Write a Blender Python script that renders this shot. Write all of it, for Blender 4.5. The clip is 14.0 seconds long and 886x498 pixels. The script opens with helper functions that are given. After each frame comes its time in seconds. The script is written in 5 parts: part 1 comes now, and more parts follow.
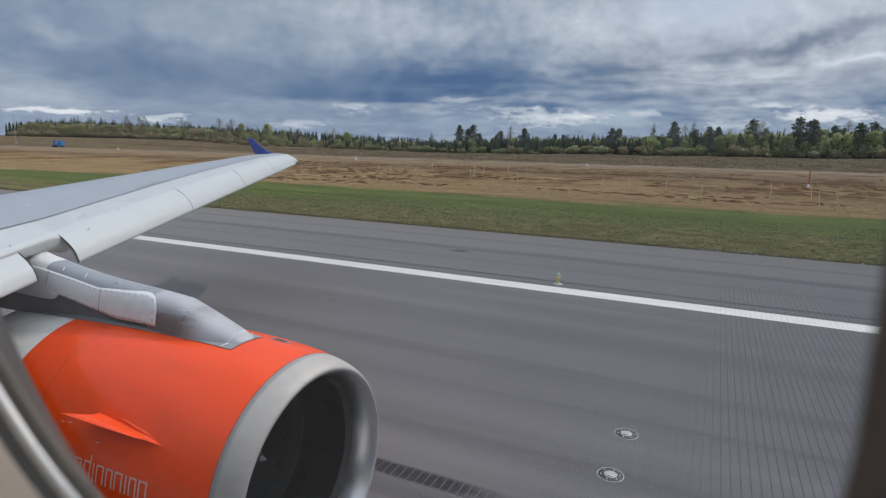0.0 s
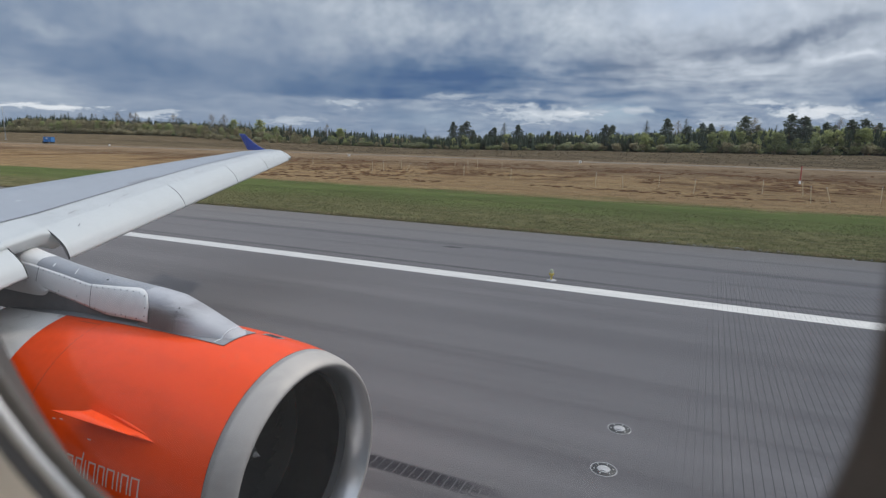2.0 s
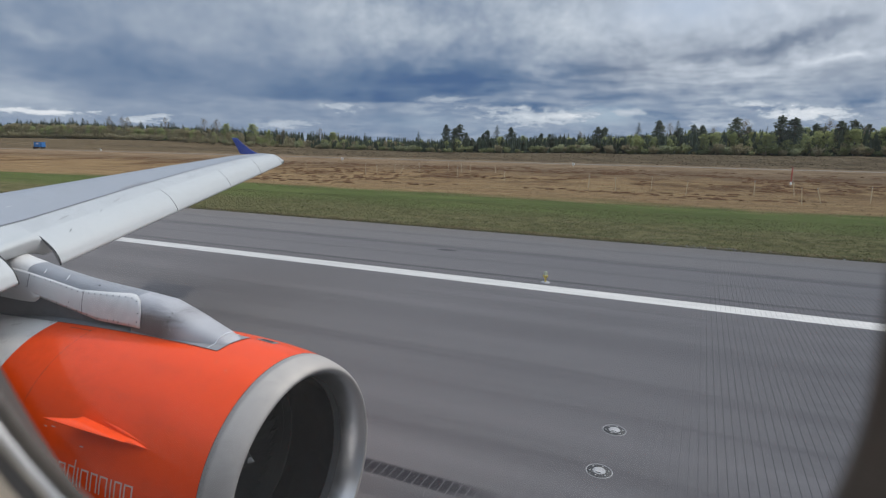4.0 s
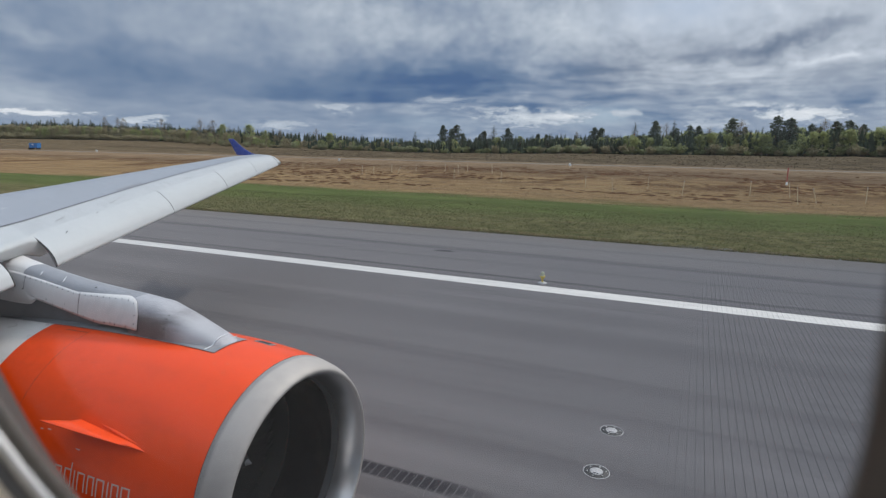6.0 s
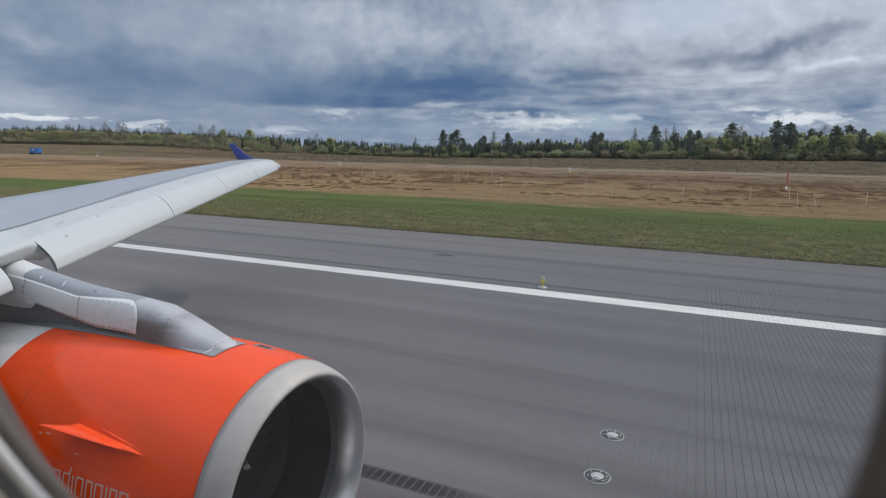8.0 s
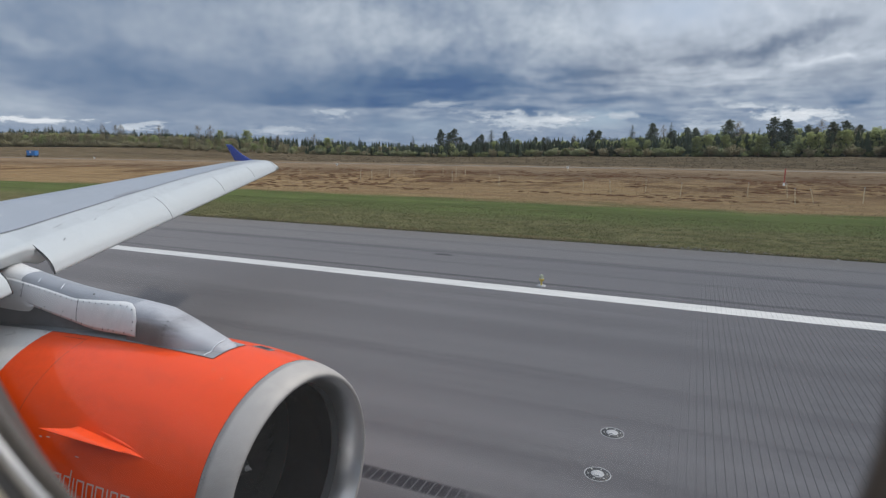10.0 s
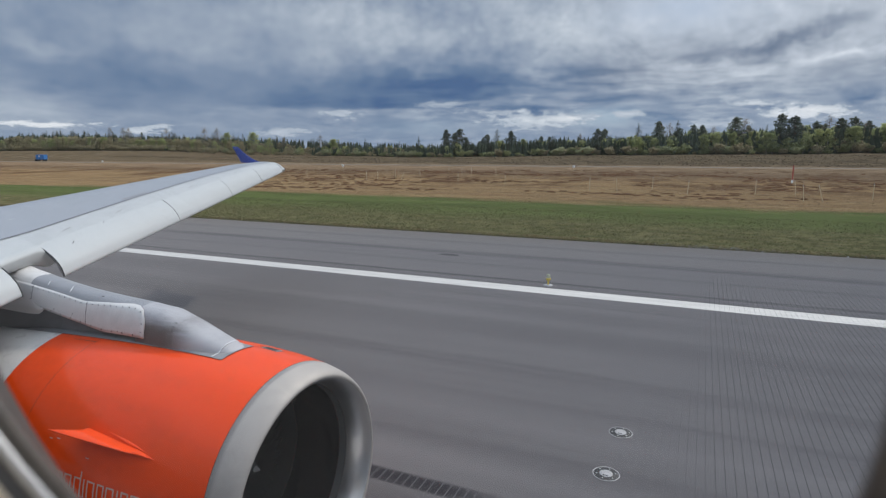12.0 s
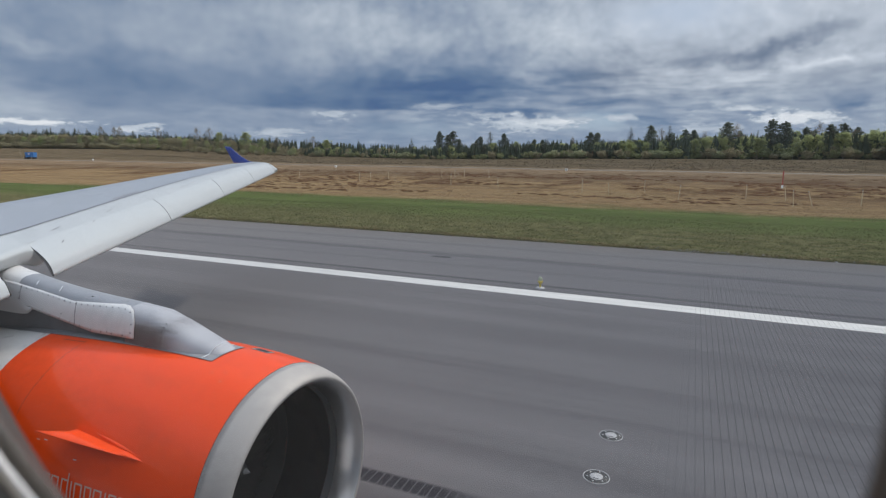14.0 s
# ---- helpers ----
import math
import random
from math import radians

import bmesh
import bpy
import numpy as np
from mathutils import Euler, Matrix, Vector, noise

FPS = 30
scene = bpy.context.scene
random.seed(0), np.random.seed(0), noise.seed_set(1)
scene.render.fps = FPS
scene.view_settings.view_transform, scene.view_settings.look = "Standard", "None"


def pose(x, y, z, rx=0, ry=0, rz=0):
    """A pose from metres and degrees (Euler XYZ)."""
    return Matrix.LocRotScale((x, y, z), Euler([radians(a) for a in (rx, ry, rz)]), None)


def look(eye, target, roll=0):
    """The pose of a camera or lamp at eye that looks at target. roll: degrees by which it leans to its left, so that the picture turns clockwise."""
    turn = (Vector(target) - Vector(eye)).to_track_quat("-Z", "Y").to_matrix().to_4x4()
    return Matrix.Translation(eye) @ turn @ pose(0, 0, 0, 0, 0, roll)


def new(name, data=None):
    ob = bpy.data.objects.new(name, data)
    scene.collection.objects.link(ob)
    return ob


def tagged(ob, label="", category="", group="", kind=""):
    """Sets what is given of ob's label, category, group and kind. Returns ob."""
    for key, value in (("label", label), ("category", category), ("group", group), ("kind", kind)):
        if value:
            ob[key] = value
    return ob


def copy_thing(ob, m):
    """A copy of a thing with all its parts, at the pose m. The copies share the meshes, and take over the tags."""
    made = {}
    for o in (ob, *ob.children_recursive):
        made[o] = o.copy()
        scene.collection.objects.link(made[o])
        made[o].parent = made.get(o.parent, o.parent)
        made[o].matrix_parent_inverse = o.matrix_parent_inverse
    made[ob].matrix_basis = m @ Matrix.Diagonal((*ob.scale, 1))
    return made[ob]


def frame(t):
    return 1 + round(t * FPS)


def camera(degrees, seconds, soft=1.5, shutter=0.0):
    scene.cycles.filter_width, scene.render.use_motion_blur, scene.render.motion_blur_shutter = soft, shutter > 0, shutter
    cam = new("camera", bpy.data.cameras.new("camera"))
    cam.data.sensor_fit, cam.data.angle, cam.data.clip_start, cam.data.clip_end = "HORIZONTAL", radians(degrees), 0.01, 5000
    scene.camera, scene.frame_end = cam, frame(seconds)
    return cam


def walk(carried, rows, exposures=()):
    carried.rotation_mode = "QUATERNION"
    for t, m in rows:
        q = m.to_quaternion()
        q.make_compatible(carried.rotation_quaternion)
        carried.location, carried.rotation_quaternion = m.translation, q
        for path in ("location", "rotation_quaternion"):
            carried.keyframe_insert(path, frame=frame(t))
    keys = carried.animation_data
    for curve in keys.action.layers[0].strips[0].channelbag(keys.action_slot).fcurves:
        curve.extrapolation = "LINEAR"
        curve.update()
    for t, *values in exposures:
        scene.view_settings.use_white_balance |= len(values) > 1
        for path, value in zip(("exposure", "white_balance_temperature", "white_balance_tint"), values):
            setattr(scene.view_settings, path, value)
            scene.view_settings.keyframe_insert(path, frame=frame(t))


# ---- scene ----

# camera: held at a cabin window, swaying a little
cam = camera(75.3, 14.0, soft=1.25)
# focused on the distance, so the window close by is out of focus
cam.data.dof.use_dof, cam.data.dof.focus_distance, cam.data.dof.aperture_fstop = True, 40.0, 7.0
SWAY = [
    (0.0, 25.443, -10.502, -1.020, 0.0038, -0.0055, 0.0134),
    (0.5, 25.149, -10.629, -1.028, 0.0044, -0.0051, 0.0106),
    (1.0, 24.987, -10.770, -0.958, 0.0047, -0.0031, 0.0052),
    (1.5, 24.926, -10.994, -1.032, 0.0039, -0.0039, 0.0087),
    (2.0, 24.814, -10.822, -1.067, 0.0031, -0.0002, -0.0004),
    (2.5, 24.373, -10.748, -0.528, 0.0025, 0.0007, 0.0005),
    (5.0, 24.043, -10.378, -0.921, 0.0020, -0.0009, 0.0006),
    (5.5, 24.323, -10.412, -0.872, 0.0018, -0.0029, 0.0032),
    (6.0, 23.831, -10.457, -0.732, 0.0005, -0.0026, 0.0091),
    (6.5, 23.623, -10.411, -0.704, 0.0008, -0.0022, 0.0058),
    (7.0, 24.894, -10.348, -1.123, 0.0023, 0.0005, -0.0006),
    (7.5, 24.187, -10.363, -0.533, -0.0001, -0.0002, 0.0002),
    (8.0, 23.838, -10.007, -0.698, 0.0007, 0.0013, -0.0001),
    (8.5, 23.813, -9.857, -0.425, -0.0003, 0.0021, -0.0024),
    (9.0, 23.715, -9.908, -0.389, -0.0010, 0.0009, 0.0030),
    (11.5, 23.691, -10.152, 0.211, -0.0007, -0.0007, 0.0031),
    (12.0, 24.160, -10.046, 0.307, 0.0005, 0.0012, 0.0012),
    (12.5, 23.860, -10.042, 0.186, 0.0001, 0.0004, 0.0015),
    (13.0, 23.500, -10.005, -0.228, 0.0002, 0.0022, 0.0001),
    (13.5, 23.421, -9.992, -0.150, -0.0005, 0.0004, 0.0047),
    (14.0, 23.490, -9.863, -0.274, -0.0011, -0.0008, 0.0079),
]
walk(cam, [(t, pose(x, y, 4.5 + z, 90 + pitch, roll, yaw)) for t, yaw, pitch, roll, x, y, z in SWAY])
scene.view_settings.exposure = 0.0

# ---- light: a broken overcast with a weak veiled sun ahead and outboard ----
SUN_DIR = Vector((1.4, 2.75, 3.9)).normalized()
sun = new("sun", bpy.data.lights.new("sun", "SUN"))
sun.data.energy, sun.data.angle, sun.data.color = 1.65, radians(3.2), (1.0, 0.95, 0.87)
sun.matrix_world = look((0, 0, 60), Vector((0, 0, 60)) - SUN_DIR)


class Nodes:
    """A short way to write node trees."""

    def __init__(self, tree):
        self.tree = tree
        tree.nodes.clear()

    def put(self, kind):
        return self.tree.nodes.new(kind)

    def link(self, a, b):
        self.tree.links.new(a, b)

    def set(self, socket, v):
        if isinstance(v, bpy.types.NodeSocket):
            self.link(v, socket)
        elif isinstance(v, bpy.types.Node):
            self.link(v.outputs[0], socket)
        else:
            socket.default_value = v

    def math(self, op, a, b=0.0, c=0.0, clamp=False):
        n = self.put("ShaderNodeMath")
        n.operation, n.use_clamp = op, clamp
        for i, v in enumerate((a, b, c)):
            self.set(n.inputs[i], v)
        return n.outputs[0]

    def vmath(self, op, a, b=(0, 0, 0)):
        n = self.put("ShaderNodeVectorMath")
        n.operation = op
        self.set(n.inputs[0], a)
        self.set(n.inputs[1], b)
        return n.outputs["Value"] if op in ("LENGTH", "DOT_PRODUCT") else n.outputs[0]

    def mix(self, fac, a, b, blend="MIX"):
        n = self.put("ShaderNodeMix")
        n.data_type, n.blend_type = "RGBA", blend
        self.set(n.inputs[0], fac)
        for i, v in ((6, a), (7, b)):
            self.set(n.inputs[i], (*v, 1) if isinstance(v, tuple) and len(v) == 3 else v)
        return n.outputs[2]

    def noise(self, vec, scale, detail=4.0, rough=0.55, distort=0.0):
        n = self.put("ShaderNodeTexNoise")
        self.set(n.inputs["Vector"], vec)
        n.inputs["Scale"].default_value, n.inputs["Detail"].default_value = scale, detail
        n.inputs["Roughness"].default_value, n.inputs["Distortion"].default_value = rough, distort
        return n.outputs[0]

    def ramp(self, fac, lo, hi, a=0.0, b=1.0):
        n = self.put("ShaderNodeMapRange")
        n.interpolation_type = "SMOOTHSTEP"
        for i, v in enumerate((fac, lo, hi, a, b)):
            self.set(n.inputs[i], v)
        return n.outputs[0]

    def coords(self, scale=(1, 1, 1), kind="Object", offset=(0, 0, 0)):
        m = self.put("ShaderNodeMapping")
        self.link(self.put("ShaderNodeTexCoord").outputs[kind], m.inputs[0])
        m.inputs["Scale"].default_value, m.inputs["Location"].default_value = scale, offset
        return m.outputs[0]

    def split(self, vec):
        n = self.put("ShaderNodeSeparateXYZ")
        self.link(vec, n.inputs[0])
        return n.outputs


def make_world():
    world = bpy.data.worlds.new("sky")
    scene.world = world
    world.use_nodes = True
    N = Nodes(world.node_tree)
    d = N.put("ShaderNodeTexCoord").outputs["Generated"]
    x, y, z = N.split(d)
    az = N.math("MULTIPLY", N.math("ARCTAN2", N.math("MULTIPLY", x, -1.0), y), 57.2958)
    el = N.math("MULTIPLY", N.math("ARCSINE", z), 57.2958)
    # a level sheet of cloud: its features lie closer together towards the horizon
    c = N.put("ShaderNodeCombineXYZ")
    N.link(N.math("MULTIPLY", az, 0.15), c.inputs[0])
    N.link(N.math("MULTIPLY", N.math("LOGARITHM", N.math("ADD", N.math("MAXIMUM", el, 0.0), 2.5), 2.71828), 2.1), c.inputs[1])
    sheet = c.outputs[0]
    # wind-drawn warp for the edges of the cloud masses
    w1 = N.math("SUBTRACT", N.noise(sheet, 1.8, 7, 0.62), 0.5)
    w2 = N.math("SUBTRACT", N.noise(N.vmath("ADD", sheet, (7.3, 2.1, 0.0)), 2.6, 7, 0.62), 0.5)
    az2 = N.math("ADD", az, N.math("MULTIPLY", w1, 8.0))
    el2 = N.math("ADD", el, N.math("MULTIPLY", w2, N.ramp(el, 1.0, 9.0, 0.9, 2.6)))

    def mass(a, e, wa, we, tilt=0.0):
        du, dv = N.math("SUBTRACT", az2, a), N.math("SUBTRACT", el2, e)
        u = N.math("DIVIDE", du, wa)
        v = N.math("DIVIDE", N.math("SUBTRACT", dv, N.math("MULTIPLY", du, tilt)) if tilt else dv, we)
        r = N.math("ADD", N.math("MULTIPLY", u, u), N.math("MULTIPLY", v, v))
        return N.math("EXPONENT", N.math("MULTIPLY", r, -1.0))

    n1 = N.noise(sheet, 0.7, 8, 0.55, 0.3)
    n2 = N.noise(N.vmath("ADD", sheet, (2.2, 5.1, 0.0)), 1.9, 9, 0.56, 0.4)
    n3 = N.noise(N.vmath("MULTIPLY", sheet, (0.9, 1.2, 1.0)), 5.0, 8, 0.58)
    soft = N.math("ADD", N.math("MULTIPLY", N.math("SUBTRACT", n2, 0.5), 0.46), N.math("MULTIPLY", N.math("SUBTRACT", n3, 0.5), 0.30))
    light = N.math("ADD", N.math("MULTIPLY", N.math("SUBTRACT", n1, 0.5), 0.25), N.math("MULTIPLY", soft, N.ramp(az, 48.0, 22.0, 0.55, 1.0)))
    light = N.math("ADD", light, 0.48)
    light = N.math("ADD", light, N.math("MULTIPLY", N.ramp(az, 30.0, 12.0, 0.0, 0.12), N.ramp(el, 5.5, 8.5)))
    # thin level streaks of stratus under the shower cloud
    flat = N.put("ShaderNodeCombineXYZ")
    N.link(N.math("MULTIPLY", az, 0.09), flat.inputs[0])
    N.link(N.math("ADD", N.math("MULTIPLY", el, 0.75), N.math("MULTIPLY", w1, 0.5)), flat.inputs[1])
    streak = N.math("SUBTRACT", N.noise(flat.outputs[0], 1.5, 6, 0.55, 0.25), 0.5)
    reach = N.math("MULTIPLY", N.math("MULTIPLY", N.ramp(el, 1.5, 3.0), N.ramp(el, 8.5, 6.0)), N.math("MULTIPLY", N.ramp(az, 34.0, 24.0), N.ramp(az, -12.0, 2.0, 0.35, 1.0)))
    light = N.math("ADD", light, N.math("MULTIPLY", N.math("MULTIPLY", streak, reach), 0.85))
    for a, e, wa, we, tilt, gain in VEILS + BANKS:
        light = N.math("ADD", light, N.math("MULTIPLY", mass(a, e, wa, we, tilt), gain))
    # the dark base of the shower cloud, cut off level below
    for a, e, wa, above, gain in ((30.6, 3.75, 9.0, 2.0, -0.30), (38.0, 4.0, 5.5, 1.2, -0.10)):
        u = N.math("DIVIDE", N.math("SUBTRACT", az2, a), wa)
        v = N.math("DIVIDE", N.math("SUBTRACT", el2, e), above)
        low = N.math("ADD", el, N.math("MULTIPLY", w2, 0.5))
        shade = N.math("MULTIPLY", N.math("EXPONENT", N.math("MULTIPLY", N.math("ADD", N.math("MULTIPLY", u, u), N.math("MULTIPLY", v, v)), -1.0)), N.ramp(low, e - 0.25, e + 0.15))
        light = N.math("ADD", light, N.math("MULTIPLY", shade, gain))
    # heaped clouds with firm, billowing tops
    billow = N.math("SUBTRACT", N.noise(N.vmath("MULTIPLY", sheet, (1.15, 1.0, 1.0)), 5.2, 9, 0.6, 0.1), 0.5)
    for a, e, wa, we, gain in HEAPS:
        heap = N.ramp(N.math("ADD", mass(a, e, 1.25 * wa, 1.2 * we), N.math("MULTIPLY", billow, 2.1)), 0.34, 0.80)
        light = N.math("ADD", light, N.math("MULTIPLY", N.math("MULTIPLY", heap, mass(a, e, 1.8 * wa, 1.8 * we)), 0.85 * gain))
    # brighter, thinner cloud towards the sun
    s = N.vmath("DOT_PRODUCT", d, tuple(SUN_DIR))
    light = N.math("ADD", light, N.math("MULTIPLY", N.ramp(s, 0.55, 1.0), 0.35))
    ramp = N.put("ShaderNodeValToRGB")
    N.link(light, ramp.inputs[0])
    el_ = ramp.color_ramp.elements
    el_[0].position, el_[0].color = 0.06, (0.072, 0.140, 0.285, 1)
    el_[1].position, el_[1].color = 0.98, (0.80, 0.84, 0.885, 1)
    for p, col in ((0.24, (0.131, 0.207, 0.337, 1)), (0.40, (0.213, 0.287, 0.408, 1)), (0.56, (0.332, 0.402, 0.505, 1)), (0.76, (0.520, 0.590, 0.672, 1))):
        q = el_.new(p)
        q.color = col
    sky = N.put("ShaderNodeTexSky")
    sky.sky_type = "NISHITA"
    sky.sun_disc = False
    sky.sun_elevation = math.asin(SUN_DIR.z)
    sky.sun_rotation = math.atan2(SUN_DIR.x, SUN_DIR.y)
    blue = N.mix(0.7, N.vmath("MULTIPLY", sky.outputs[0], (0.085, 0.085, 0.085)), (0.31, 0.46, 0.66))
    # rifts of clear sky
    gaps = N.math("MULTIPLY", mass(8.3, 2.6, 3.4, 0.9), 0.8)
    gaps = N.math("MAXIMUM", gaps, N.math("MULTIPLY", mass(26.0, 1.8, 5.0, 0.9), 0.35))
    gaps = N.math("MULTIPLY", gaps, N.ramp(light, 0.72, 0.58))
    colour = N.mix(gaps, ramp.outputs[0], blue)
    thin = N.math("MULTIPLY", mass(2.0, 11.9, 6.5, 1.9), 0.8)
    colour = N.mix(thin, colour, (0.44, 0.545, 0.70))
    gaps = N.math("MAXIMUM", gaps, thin)
    # greyer cloud ahead, bluer shower cloud abeam
    bw = N.put("ShaderNodeRGBToBW")
    N.link(colour, bw.inputs[0])
    grey = N.vmath("MULTIPLY", bw.outputs[0], (0.90, 1.0, 1.17))
    colour = N.mix(N.math("MULTIPLY", N.math("MULTIPLY", N.ramp(az, 16.0, 4.0, 0.0, 0.38), N.ramp(el, 3.5, 7.0)), N.math("SUBTRACT", 1.0, gaps)), colour, grey)
    bg = N.put("ShaderNodeBackground")
    N.link(colour, bg.inputs[0])
    # cloud is brighter high up than low down, as under any overcast
    N.link(N.ramp(el, 13.0, 50.0, 0.97, 2.1), bg.inputs[1])
    N.link(bg.outputs[0], N.put("ShaderNodeOutputWorld").inputs[0])


# broad veils of cloud: azimuth towards the tail, height, half widths (degrees), tilt, lightening
VEILS = [
    (54.7, 6.14, 8.3, 2.43, 0.00, -0.12),
    (48.3, 5.21, 9.7, 1.9, 0.00, -0.10),
    (58.1, 7.89, 2.9, 0.59, 0.20, 0.14),
    (48.9, 9.57, 4.1, 1.79, 0.00, 0.1),
    (59.6, 3.35, 4.3, 1.3, 0.00, 0.16),
    (33.8, 11.85, 9.0, 1.6, 0.00, 0.16),
    (28.0, 10.03, 5.9, 1.18, 0.00, 0.17),
    (37.0, 8.29, 7.9, 1.47, 0.00, 0.06),
    (19.4, 8.52, 7.3, 1.74, 0.00, -0.1),
    (29.6, 6.3, 9.2, 1.13, 0.00, -0.2),
    (20.9, 5.7, 6.4, 1.34, 0.00, -0.32),
    (29.6, 2.09, 6.0, 1.17, 0.00, -0.12),
    (9.9, 6.98, 4.2, 0.79, 0.00, -0.17),
    (11.1, 10.18, 7.0, 1.4, 0.00, 0.15),
    (1.7, 11.62, 6.0, 1.7, 0.00, 0.18),
]
# smaller banks and streaks, in the same terms
BANKS = [
    (-6.2, 8.65, 3.2, 0.73, -0.22, -0.36),
    (-0.5, 7.76, 3.6, 0.51, -0.10, -0.22),
    (-10.1, 9.91, 2.1, 0.81, 0.00, -0.12),
    (-8.7, 6.95, 3.6, 0.56, -0.12, 0.26),
    (-7.8, 10.86, 2.2, 0.66, 0.00, 0.06),
    (-1.1, 5.55, 5.6, 1.9, 0.00, 0.14),
    (7.2, 4.61, 2.9, 0.35, 0.00, -0.12),
    (10.2, 4.21, 2.5, 0.31, 0.00, -0.12),
    (15.4, 3.66, 6.8, 0.31, 0.04, -0.18),
    (-4.4, 3.25, 2.8, 0.23, 0.00, -0.14),
    (2.8, 4.28, 2.8, 0.44, 0.00, -0.06),
    (-11.1, 3.51, 1.4, 0.69, 0.00, -0.28),
    (3.4, 2.55, 1.4, 0.45, 0.00, -0.22),
    (13.5, 6.76, 1.9, 0.3, 0.00, 0.16),
]
# sunlit heaps of cumulus low over the land
HEAPS = [
    (58.2, 2.02, 3.4, 0.22, 0.5),
    (51.0, 1.62, 1.8, 0.43, 0.42),
    (33.9, 3.2, 2.2, 0.47, 0.34),
    (15.3, 2.51, 4.5, 0.79, 0.38),
    (18.6, 3.31, 3.2, 0.32, 0.3),
    (6.6, 2.99, 2.2, 0.46, 0.36),
    (-7.5, 2.77, 2.8, 0.63, 0.46),
    (-3.5, 3.64, 2.5, 0.23, 0.26),
    (24.1, 4.07, 3.3, 0.26, 0.26),
    (39.2, 1.48, 2.1, 0.42, 0.25),
    (-1.1, 1.98, 2.6, 0.48, 0.22),
]
make_world()


# ---- materials ----
def material(name, colour, rough=0.6, metal=0.0, build=None, coat=0.0, spec=0.5):
    m = bpy.data.materials.new(name)
    m.use_nodes = True
    N = Nodes(m.node_tree)
    p = N.put("ShaderNodeBsdfPrincipled")
    N.link(p.outputs[0], N.put("ShaderNodeOutputMaterial").inputs[0])
    p.inputs["Base Color"].default_value = (*colour, 1)
    p.inputs["Roughness"].default_value, p.inputs["Metallic"].default_value = rough, metal
    p.inputs["Coat Weight"].default_value, p.inputs["Specular IOR Level"].default_value = coat, spec
    p.inputs["Coat Roughness"].default_value = 0.08
    if build:
        build(N, p)
    return m


def bump(N, p, height, strength=0.3, distance=0.01):
    b = N.put("ShaderNodeBump")
    b.inputs["Strength"].default_value, b.inputs["Distance"].default_value = strength, distance
    N.link(height, b.inputs["Height"])
    N.link(b.outputs[0], p.inputs["Normal"])


def mottled(colour, amount=0.25, scale=3.0, fine=40.0, rough=0.6, metal=0.0, relief=0.1, coat=0.0, stretch=(1, 1, 1), name="mottled", spec=0.5, depth=0.01):
    """A plain surface with stains at one size, grain at another, and a faint relief."""
    def build(N, p):
        v = N.coords(stretch)
        a, b = N.noise(v, scale, 5, 0.6), N.noise(v, fine, 3, 0.6)
        f = N.math("ADD", N.math("MULTIPLY", a, 0.65), N.math("MULTIPLY", b, 0.35))
        dark, pale = tuple(c * (1 - amount) for c in colour), tuple(min(1, c * (1 + amount)) for c in colour)
        N.link(N.mix(N.ramp(f, 0.3, 0.7), dark, pale), p.inputs["Base Color"])
        N.link(N.ramp(a, 0.25, 0.75, max(0.02, rough - 0.08), min(1, rough + 0.08)), p.inputs["Roughness"])
        if relief:
            bump(N, p, b, relief, depth)
    return material(name, colour, rough, metal, build, coat, spec)


def groove_lines(N, x, width=0.075):
    """1 along the cross grooves sawn every 125 mm, else 0."""
    f = N.math("FRACT", N.math("DIVIDE", x, 0.125))
    a = N.math("ABSOLUTE", N.math("SUBTRACT", f, 0.5))
    return N.ramp(a, width, width * 0.35)


def band(N, y, centre, half, soft):
    return N.ramp(N.math("ABSOLUTE", N.math("SUBTRACT", y, centre)), half + soft, half)


